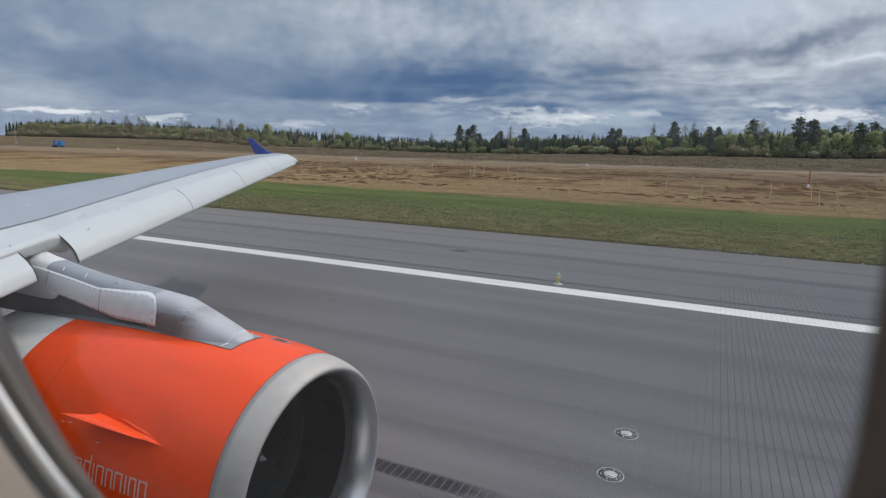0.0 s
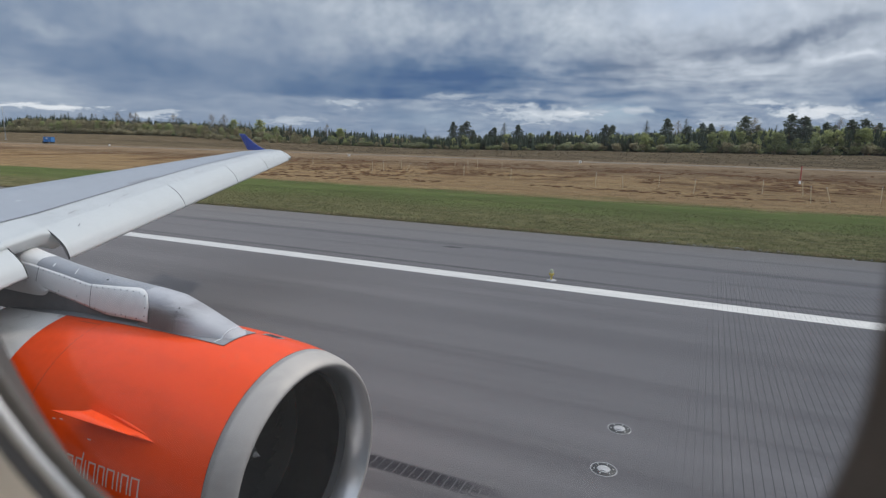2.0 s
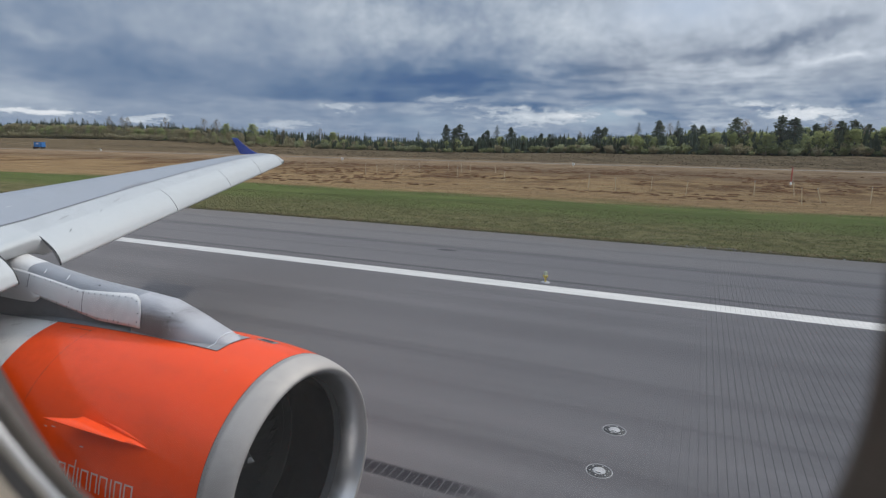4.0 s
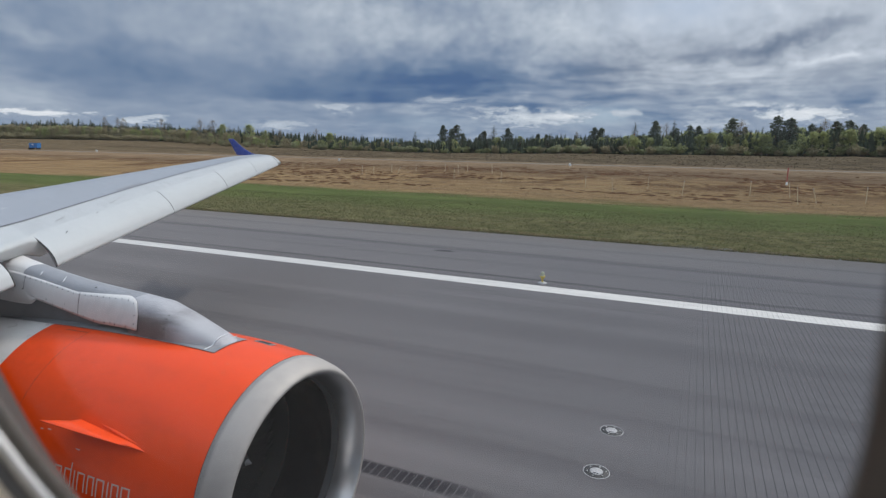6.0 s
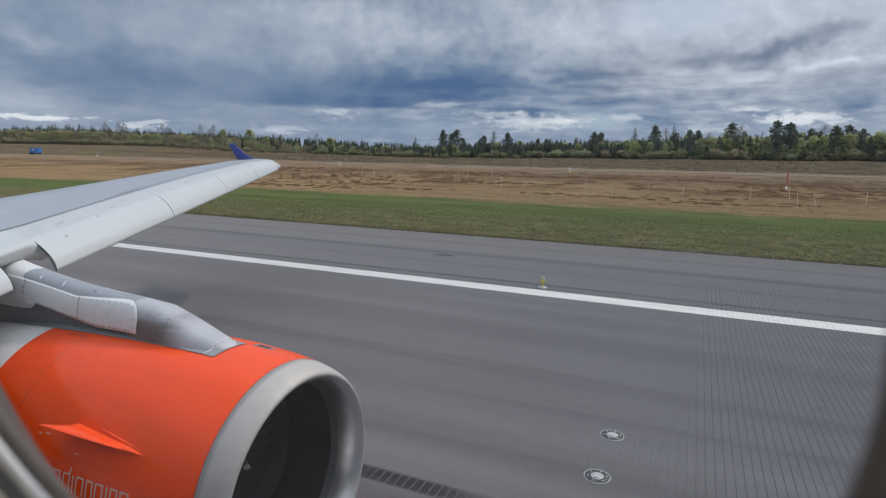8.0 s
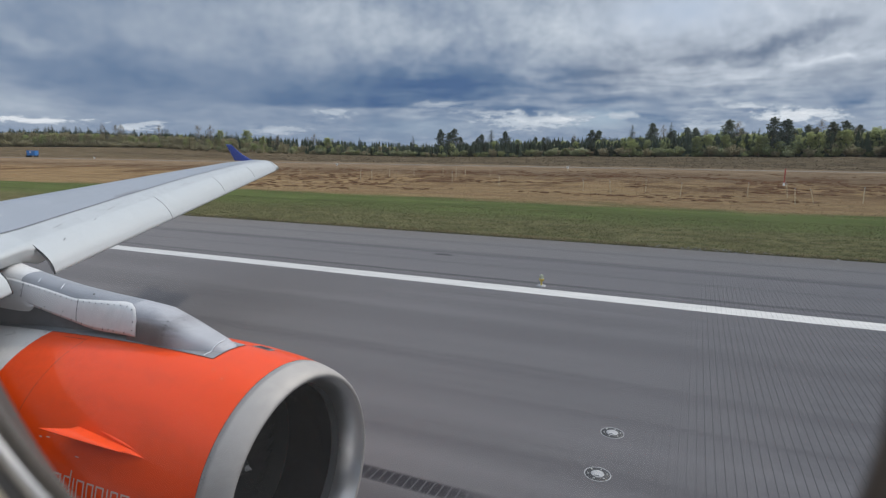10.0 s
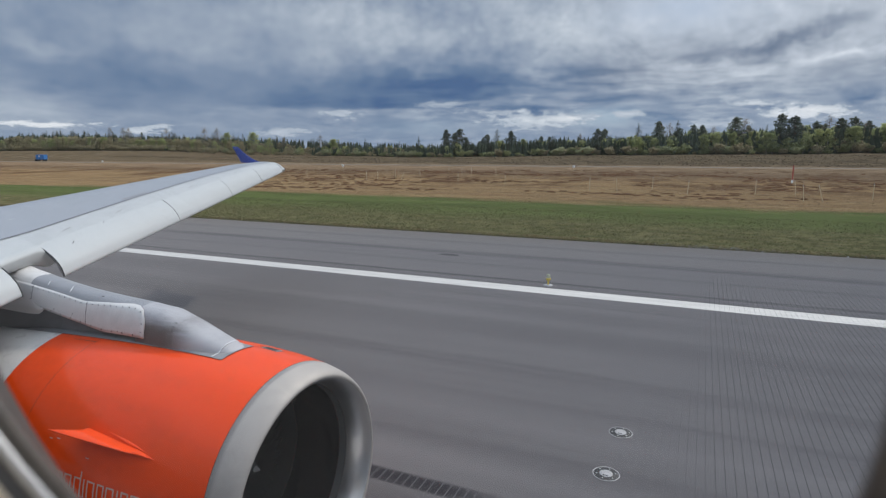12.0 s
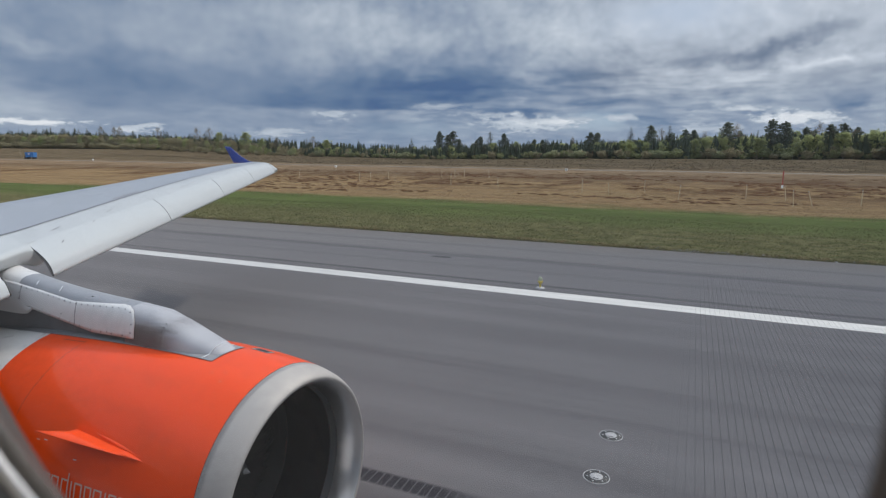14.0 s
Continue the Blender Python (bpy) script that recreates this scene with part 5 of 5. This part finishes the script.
xs = np.linspace(-3.92, -8.6, 60)
last = int(np.sum(xs > -5.12))
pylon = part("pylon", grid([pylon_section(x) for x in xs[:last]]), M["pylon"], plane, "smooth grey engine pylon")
# the recess's shade is put into the core's dark grey
part("pylon_core", grid([pylon_section(x, 0.07)[:13] for x in xs if x <= -5.15]), M["apron"], pylon, "recessed core under the fairing, coloured dark for its shade")
part("top_cap", grid([pylon_section(x)[4:] for x in xs[last - 1:] if x > -6.86]), M["cap"], pylon, "darker grey upper cap")
part("root_fairing", grid([pylon_section(x, -0.006)[2:] for x in np.linspace(-6.80, -8.6, 20)]), M["pylon_pale"], pylon, "pale root fairing under the wing")
def side_fairing():
    """Pale side panel of the pylon, its lower edge rising towards the wing, with a rounded front."""
    rows = []
    for x in np.linspace(-4.955, -8.3, 40):
        top = table(-x, (4.95, 4.97, 5.02, 5.10, 5.19, 5.91, 6.86, 7.3, 8.3), (2.78, 2.85, 2.90, 2.935, 2.945, 2.915, 3.03, 3.06, 3.08))
        low = table(-x, (4.95, 5.58, 6.53, 6.9, 8.3), (2.645, 2.633, 2.77, 2.83, 2.9))
        half = table(-x, [-v for v in pylon_x], pylon_half) + 0.014
        out = []
        for k in range(9):
            f = k / 8
            z = low + (top - low) * f
            tp = table(-x, [-v for v in pylon_x], pylon_top)
            tp += 0.014
            z = min(z, 2.45 + 0.985 * (tp - 2.45))
            q = max(0.0, (z - 2.45) / (tp - 2.45))
            y = EY + 0.04 - half * max(0.0, 1 - q ** 2.667) ** 0.31
            out.append((x, y, z))
        rows.append(out)
    return grid(rows)


fairing = part("side_fairing", side_fairing(), M["pylon_pale"], pylon, "pale riveted side fairing")
shell = fairing.modifiers.new("thickness", "SOLIDIFY")
shell.thickness, shell.offset = 0.008, -1
bolt = mesh_of(*lathe([(0.0072, 0.0), (0.0072, 0.002), (0.0, 0.003)], 8))
bolt.materials.append(M["dark"])
pale_bolt = mesh_of(*lathe([(0.0045, 0.0), (0.0045, 0.0015), (0.0, 0.002)], 8))
pale_bolt.materials.append(M["pylon"])


def fairing_point(x, f):
    top = table(-x, (4.95, 4.97, 5.02, 5.10, 5.19, 5.91, 6.86, 7.3, 8.3), (2.78, 2.85, 2.90, 2.935, 2.945, 2.915, 3.03, 3.06, 3.08))
    low = table(-x, (4.95, 5.58, 6.53, 6.9, 8.3), (2.645, 2.633, 2.77, 2.83, 2.9))
    z = low + (top - low) * f
    tp = table(-x, [-v for v in pylon_x], pylon_top)
    half = table(-x, [-v for v in pylon_x], pylon_half) + 0.014
    tp += 0.014
    z = min(z, 2.45 + 0.985 * (tp - 2.45))
    q = max(0.0, (z - 2.45) / (tp - 2.45))
    return (x, EY + 0.04 - half * max(0.0, 1 - q ** 2.667) ** 0.31 - 0.001, z)


spots = [(-5.06 - 0.088 * k, 0.90) for k in range(20)] + [(-5.12 - 0.16 * k, 0.07) for k in range(11)]
spots += [(-5.0, 0.25), (-5.0, 0.6), (-5.35, 0.10), (-6.05, 0.30), (-6.35, 0.2), (-5.84, 0.15), (-5.84, 0.6), (-6.74, 0.3), (-6.74, 0.6)]
for x, f in spots:
    b = part("bolt", bolt, M["dark"], pylon)
    b.matrix_local = Matrix.Translation(fairing_point(x, f)) @ Matrix.Rotation(radians(90), 4, "X")
for x in (-5.84, -6.72):
    part("fairing_joint", grid([[Vector(fairing_point(x + dx, f)) + Vector((0, -0.001, 0)) for f in np.linspace(0.02, 0.98, 8)] for dx in (0.0, -0.006)]), M["dark"], pylon)


part("root_tab", grid([[(x, EY - 0.185 - 0.010 * math.sin(math.pi * f), table(-x, (6.50, 6.53, 6.60, 6.75, 7.0, 8.2), (2.775, 2.745, 2.708, 2.692, 2.69, 2.70)) + f * (table(-x, (6.50, 6.7, 8.2), (0.02, 0.16, 0.25)))) for f in np.linspace(0, 1, 6)] for x in np.concatenate([np.linspace(-6.50, -6.7, 9), np.linspace(-6.8, -8.2, 10)])]), M["pylon_pale"], pylon, "rounded pale root panel")


def pylon_ring(x, w, lift, f0=0.0):
    a, b = pylon_section(x, -lift), pylon_section(x - w, -lift)
    up = lambda p: (p[0], p[1], p[2] + lift)
    return grid([[up(p) for p in a], [up(p) for p in b]])


def crown_height(x, y):
    """Top of the cowl or of the pylon's nose, whichever is higher."""
    cowl = EZ + math.sqrt((cowl_radius(EX - x) + 0.006) ** 2 - (y - EY) ** 2)
    half = table(-x, [-v for v in pylon_x], pylon_half)
    q = abs(y - EY - 0.04) / half
    if q >= 1:
        return cowl
    return max(cowl, 2.45 + (table(-x, [-v for v in pylon_x], pylon_top) - 2.45) * math.sqrt(1 - q ** 3.23) ** 0.75)


part("sealant_bead", tube([(-4.045 - 0.02 * abs(y - 3.9) / 0.15, y, crown_height(-4.05, y) + 0.003) for y in np.linspace(3.762, 4.19, 26)], 0.0055, 6), M["sealant"], pylon, "bright curved sealant bead")
for x in (-4.56, -5.86):
    part("cap_joint", pylon_ring(x, 0.005, 0.002), M["plate"], pylon)
for k in range(5):
    p = pylon_section(-4.60)[2 + k]
    b = part("bolt", bolt, M["dark"], pylon)
    b.matrix_local = Matrix.Translation((p[0], p[1], p[2] + 0.003)) @ Matrix.Rotation(radians(60), 4, "X")
part("apron", skin_patch(0.86, 4.2, -9.4, 11.5, 0.006, 24), M["plate"], pylon, "dark grey plate on the cowl's crown")
part("apron_edge", skin_patch(0.856, 4.2, -9.6, -9.38, 0.004, 24), M["dark"], pylon)
part("apron_edge", skin_patch(0.855, 0.862, -9.6, 11.5, 0.004, 6), M["dark"], pylon)
part("vent_pin", block(-5.725, -5.705, EY - 0.042, EY - 0.028, 2.945, 2.968, 0.003), M["dark"], pylon)
part("static_line", tube([(-6.15, EY - 0.10, 2.99), (-6.21, EY - 0.02, 3.02)], 0.004, 5), M["sealant"], pylon)
part("static_line", tube([(-6.52, EY - 0.10, 3.03), (-6.56, EY - 0.05, 3.05)], 0.004, 5), M["sealant"], pylon)


# ---- wing: streamwise sections from the body to the tip ----
def nose(y):
    """Front of the drooped slat at span y."""
    return -12.55 + 0.51 * (15.3 - y), 3.007 + 0.0698 * (y - 4.3)


def chord(y):
    return table(y, (-1.0, 4.6, 15.3), (7.0, 4.1, 1.75))


def upper(y, u):
    """Height of the upper skin over the slat's front, u of the chord behind it."""
    h = table(y, (-1, 4.45, 9.5, 13.0, 15.3), (0.80, 0.635, 0.52, 0.43, 0.30))
    g1 = table(y, (4.45, 9.5, 13), (0.53, 0.66, 0.72))
    g2 = table(y, (4.45, 9.5, 13), (0.70, 0.86, 0.93))
    xs_ = (0.0, 0.012, 0.05, 0.11, 0.20, 0.32, 0.42, 0.50, 0.60, 0.80, 1.0)
    ys_ = (0.0, 0.16, 0.62 * g1 + 0.02, g1, g2, 0.5 + 0.5 * g2, 1.0, 0.985, 0.91, 0.62, 0.22)
    # smooth through the points
    i = min(max(int(np.searchsorted(xs_, u)) - 1, 0), len(xs_) - 2)
    x0, x1, y0, y1 = xs_[i], xs_[i + 1], ys_[i], ys_[i + 1]
    m = lambda k: (ys_[min(k + 1, 10)] - ys_[max(k - 1, 0)]) / (xs_[min(k + 1, 10)] - xs_[max(k - 1, 0)])
    t = (u - x0) / (x1 - x0)
    d = x1 - x0
    v = (2 * t ** 3 - 3 * t * t + 1) * y0 + (t ** 3 - 2 * t * t + t) * d * m(i) + (-2 * t ** 3 + 3 * t * t) * y1 + (t ** 3 - t * t) * d * m(i + 1)
    return h * v


def skin_point(y, u, lift=0.0):
    x, z = nose(y)
    return Vector((x - u * chord(y), y, z + upper(y, u) + lift))


def slat_end(y):
    return 0.465 / chord(y) * table(y, (4, 15.3), (1.0, 0.62))


def joint_at(y):
    return table(y, (0, 4.4, 9.5, 14.5), (0.17, 0.195, 0.235, 0.25))


def wing_body():
    """Fixed wing: rounded nose under the slats, upper skin back to the trailing edge, flat underside."""
    rows = []
    for y in list(np.linspace(0.1, 3.4, 12)) + list(np.linspace(3.5, 14.95, 52)):
        x0, z0 = nose(y)
        c = chord(y)
        us = slat_end(y) - 0.035
        h0 = table(y, (4.2, 4.32), (upper(y, slat_end(y)) - 0.025, upper(y, us) - 0.03))
        row = []
        # rounded nose
        for k in range(9):
            a, r = 0.5 * math.pi * k / 8, table(y, (3.2, 4.05, 4.3, 15), (0.15, 0.155, 0.21, 0.11))
            row.append((x0 - c * us - r * (1 - math.sin(a + 0.0)) * 0.6, y, z0 + h0 - r * math.cos(a)))
        s = slat_end(y) + 0.0005
        for u in np.concatenate([np.linspace(s, joint_at(y), 6), np.linspace(joint_at(y), 1.0, 16)[1:]]):
            p = skin_point(y, u, -0.003 if u < joint_at(y) + 0.001 and y > 4.25 else 0.0)
            row.append(tuple(p))
        row.append((x0 - c, y, z0 + upper(y, 1.0) - 0.02))
        row.append((x0 - 0.5 * c, y, z0 + upper(y, 0.5) - 0.13 * c))
        row.append((row[0][0], y, row[0][2]))
        rows.append(row)
    return grid(rows)


def strip(y0, y1, u0, u1, lift, n=40, m=6):
    rows = []
    for i in range(n + 1):
        y = y0 + (y1 - y0) * i / n
        a, b = (u0(y), u1(y)) if callable(u0) else (u0, u1)
        rows.append([skin_point(y, a + (b - a) * j / m, lift) for j in range(m + 1)])
    return grid(rows)


wing = part("wing", wing_body(), M["white"], plane, "pale grey-white swept wing")
part("wing_box_skin", strip(0.1, 14.9, joint_at, lambda y: 0.80, 0.003, 60, 14), M["box"], wing, "smooth grey upper skin")
part("leading_edge_panel", strip(4.27, 14.9, lambda y: slat_end(y) + 0.0005, joint_at, 0.001, 60, 5), M["panel"], wing, "greyer panel behind the slats")
part("skin_joint", strip(0.1, 14.6, lambda y: joint_at(y) - 0.006, lambda y: joint_at(y) + 0.001, 0.006, 60, 1), M["apron"], wing)


def slat(y0, y1):
    """One drooped leading-edge slat: curved upper skin, blunt nose, hollow underside."""
    rows = []
    for i in range(-2, 13):
        y = y0 + (y1 - y0) * i / 12 if i > 0 else y0 + 0.08 * (i + 2)
        # the rear corner beside the pylon is cut off
        e = slat_end(y) * (1 - 0.20 * max(0.0, 1 - (y - y0) / 0.16) * (1 if 4 < y0 < 5 else 0))
        x0, z0 = nose(y)
        c = chord(y)
        row = [tuple(skin_point(y, e * (1 - j / 12) ** 1.5, 0.002)) for j in range(13)]
        k = table(y, (4, 15.3), (1.0, 0.6))
        row += [(x0 - 0.008 * k, y, z0 - 0.018 * k), (x0 - 0.022 * k, y, z0 - 0.026 * k), (x0 - 0.04 * k, y, z0 - 0.006 * k)]
        row += [tuple(Vector(skin_point(y, e * f, -0.05 * k * (1 - f) - 0.012))) for f in (0.35, 0.6, 0.85, 0.99)]
        row.append(row[0])
        rows.append(row)
    return grid(rows), rows[0][:-1], rows[-1][:-1]


for a, b in ((4.30, 7.44), (7.455, 10.19), (10.205, 12.6), (12.615, 14.9), (0.2, 3.62)):
    body, near, far = slat(a, b)
    s = part("slat", body, M["white"], wing, "drooped white leading-edge slat")
    part("slat_rib", (near, [tuple(range(len(near)))[::-1]], False), M["apron"], wing, "dark end rib of the slat")
    part("slat_rib", (far, [tuple(range(len(far)))], False), M["apron"], wing, "dark end rib of the slat")
    s.data.set_sharp_from_angle(angle=radians(50))
    for edge, shown in ((near, 4 < a < 5), (far, a < 1)):
        if shown:
            part("slat_seal", tube([Vector(q) for q in edge[:14]], 0.007, 6), M["dark"], wing, "black seal along the slat's end")
for k in range(7):
    y, u = 3.52 + 0.10 * k, slat_end(3.52 + 0.10 * k) + 0.004 + 0.012 * (k % 2)
    b = part("rivet", pale_bolt, M["pylon"], wing)
    b.matrix_local = Matrix.Translation(skin_point(y, u, 0.0005))


def nose_point(y, degrees):
    """A point on the rounded fixed nose beside the pylon."""
    x, z = nose(y)
    us, a = slat_end(y) - 0.035, radians(degrees)
    r = table(y, (3.2, 4.05, 4.3, 15), (0.15, 0.155, 0.21, 0.11))
    h = table(y, (4.2, 4.32), (upper(y, slat_end(y)) - 0.025, upper(y, us) - 0.03))
    return Vector((x - chord(y) * us - r * (1 - math.sin(a)) * 0.6 + 0.001, y, z + h - r * math.cos(a)))


for row, degrees in enumerate((78, 60, 38)):
    for k in range(15):
        b = part("rivet", pale_bolt, M["pylon"], wing)
        b.matrix_local = Matrix.Translation(nose_point(3.10 + 0.075 * k, degrees)) @ Matrix.Rotation(radians(90 - degrees), 4, "Y")
part("scuff", strip(6.7, 7.5, lambda y: joint_at(y) + 0.014, lambda y: joint_at(y) + 0.026, 0.0065, 8, 2), M["plate"], wing)
# dark slat-track slots and scuffs behind the slats
for y in (4.85, 6.1, 8.7, 11.3):
    e = slat_end(y) + 0.02
    part("track_slot", grid([[skin_point(y + 0.20 * f, e + 0.008 * f + du, 0.005) for f in np.linspace(0, 1, 7)] for du in (0.0, 0.004)]), M["plate"], wing)
for y, u in ((4.75, 0.06), (5.6, 0.10), (9.0, 0.14), (11.8, 0.16), (12.5, 0.2)):
    part("scuff", grid([[skin_point(y + 0.07 * f, u + 0.008 * f + du, 0.0055) for f in np.linspace(0, 1, 4)] for du in (0, 0.004)]), M["apron"], wing)
part("wing_marking", grid([[skin_point(3.93 + 0.09 * f, 0.33 + du, 0.006) for f in (0, 1)] for du in (0, 0.01)]), M["mark"], wing, "small orange marking")


def tip_fairing():
    rows = []
    for k in range(11):
        f = k / 10
        y = 14.95 + 0.36 * math.sin(0.5 * math.pi * f)
        q = math.cos(0.5 * math.pi * f) ** 0.6
        x0, z0 = nose(14.95)
        x0 -= 0.51 * (y - 14.95) + 0.06 * (1 - q)
        c = chord(14.95) * (0.72 + 0.28 * q)
        mid = z0 + 0.12
        row = []
        for u in np.concatenate([np.linspace(0, 1, 15) ** 1.4, [0.9, 0.5, 0.2, 0.05]]):
            up_ = len(row) < 15
            z = mid + (z0 + upper(14.95, u) - mid) * max(q, 0.05) if up_ else mid - 0.10 * q * (1 - abs(2 * u - 1) ** 2)
            row.append((x0 - c * u, y, z))
        rows.append(row)
    return grid(rows, closed=True)


part("tip_fairing", tip_fairing(), M["white"], wing, "rounded white wing tip")


def fence(sign):
    """The wing-tip fence: a swept, tapering blade, above or below the tip."""
    rows = []
    top = 0.54 if sign > 0 else 0.40
    for k in range(9):
        f = k / 8
        z = (4.02 if sign > 0 else 3.86) + sign * top * f
        fr = -13.38 - 1.15 * f ** 0.6
        re = -14.38 - 0.40 * f
        th = 0.030 * (1 - 0.7 * f)
        out = []
        for j in range(14):
            t = 2 * math.pi * j / 14
            u = 0.5 - 0.5 * math.cos(t)
            out.append((fr + (re - fr) * u, 15.24 + 0.05 * f + th * math.sin(t), z))
        rows.append(out)
    v, q = grid(rows, closed=True)
    return v, list(q) + [tuple(range(8 * 14, 9 * 14))]


part("tip_fence", fence(1), M["blue"], wing, "dark blue upright wing-tip fence")
part("tip_fence", fence(-1), M["blue"], wing, "dark blue lower wing-tip fence")

# ---- fuselage and cabin window ----
FY, FZ, FR = -1.72, 3.75, 1.975
WX, WZ, WHX, WHZ = -0.1111, 4.548, 0.1389, 0.169


def fuselage(radius, x0, x1, inward):
    """A tube with window openings along both sides, closed at its ends."""
    pitch = 0.533
    xs_ = []
    k0, k1 = math.ceil((x0 + 0.4 - WX) / pitch), math.floor((x1 - 0.4 - WX) / pitch)
    for k in range(k0, k1 + 1):
        half = 0.24 if k == 0 else 0.115
        xs_ += [(WX + pitch * k - half, k), (WX + pitch * k + half, None)]
    cuts = [(x0, None)] + xs_ + [(x1, None)]
    lo, hi = math.asin((WZ - 0.30 - FZ) / FR), math.asin((WZ + 0.30 - FZ) / FR)
    l2, h2 = math.asin((WZ - 0.165 - FZ) / FR), math.asin((WZ + 0.165 - FZ) / FR)
    ang = [lo, l2, h2, hi] + [hi + (math.pi - 2 * hi) * k / 10 for k in range(1, 10)] + [math.pi - hi, math.pi - h2, math.pi - l2, math.pi - lo]
    ang += [math.pi - lo + (math.pi + 2 * lo) * k / 20 for k in range(1, 20)]
    verts = [(x, FY + radius * math.cos(a), FZ + radius * math.sin(a)) for x, _ in cuts for a in ang]
    n = len(ang)
    faces = []
    for i in range(len(cuts) - 1):
        k = cuts[i][1]
        for j in range(n):
            if k is not None and (j == 1 or j == 14 or (k == 0 and j in (0, 2))):
                continue
            q = (i * n + j, i * n + (j + 1) % n, (i + 1) * n + (j + 1) % n, (i + 1) * n + j)
            faces.append(q if inward else q[::-1])
    faces += [tuple(range(n)), tuple(range((len(cuts) - 1) * n, len(cuts) * n))[::-1]]
    return verts, faces


part("fuselage", fuselage(FR, -16, 9, False), M["skin"], plane, "ivory white fuselage side")
part("cabin_lining", fuselage(FR - 0.07, -15.8, 8.8, True), M["liner"], plane, "cream cabin lining")


def opening(u, y, n=256):
    """Rounded outline of the cabin window, widened by u, at depth y."""
    hx, hz = WHX + u, WHZ + u
    out = []
    for k in range(n):
        a = 2 * math.pi * (k + 0.5) / n
        q = int(a // (math.pi / 2))
        r = (0.085, 0.16, 0.16, 0.09)[q] + u
        cx, cz = ((1, 1), (-1, 1), (-1, -1), (1, -1))[q]
        out.append((WX + cx * (hx - r) + r * math.cos(a), y, WZ + cz * (hz - r) + r * math.sin(a)))
    return out


def ring(steps, forward=None):
    """A band round the window; forward: its front half, or its rear half, alone."""
    rows = [opening(u, y) for u, y in steps]
    if forward is None:
        return grid(rows, closed=True)
    pick = list(range(192, 256)) + list(range(0, 65)) if forward else list(range(64, 193))
    return grid([[r[i] for i in pick] for r in rows])


window = part("cabin_window", ring([(0.006, 0.0895), (0.009, 0.0885), (0.03, 0.086), (0.09, 0.082), (0.30, 0.070)]), M["liner"], plane, "cream moulded window surround")
part("outer_seal", ring([(0.09, 0.150), (0.05, 0.128), (0.010, 0.1035), (0.003, 0.1012), (0.0, 0.1), (0.0004, 0.0988), (0.0012, 0.0978)]), M["seal"], window, "brown outer window seal")
part("front_seal", ring([(0.0012, 0.0978), (0.0030, 0.0945), (0.0050, 0.0915), (0.0062, 0.0895)], True), M["seal"], window, "brown moulded front seal")
# the bead's dark sides, their shade put into a darker metal
part("gasket", ring([(0.0012, 0.0978), (0.0019, 0.0971), (0.0024, 0.0963), (0.0025, 0.0960)], False), M["bead_shade"], window, "dark side of the trim bead")
part("trim_bead", ring([(0.0024, 0.0961), (0.0021, 0.0953), (0.0023, 0.0943), (0.0030, 0.0935), (0.0040, 0.0930)], False), M["bead"], window, "polished grey trim bead")
part("gasket", ring([(0.0040, 0.0930), (0.0048, 0.0922), (0.0052, 0.0908), (0.0054, 0.0900), (0.0062, 0.0895)], False), M["bead_shade"], window)
pane = part("window_pane", (opening(0.02, 0.118), [tuple(range(256))]), M["pane"], window, "clear acrylic pane")
pane.visible_shadow = False
# two strips out of view overhead, added to brighten the window surround
for y in (-2.35, -1.1):
    part("ceiling_light", block(-15.5, 8.5, y - 0.11, y + 0.11, 5.46, 5.50, 0.01), M["cabin_fill"], plane, "long unseen ceiling strip added to light the window surround")
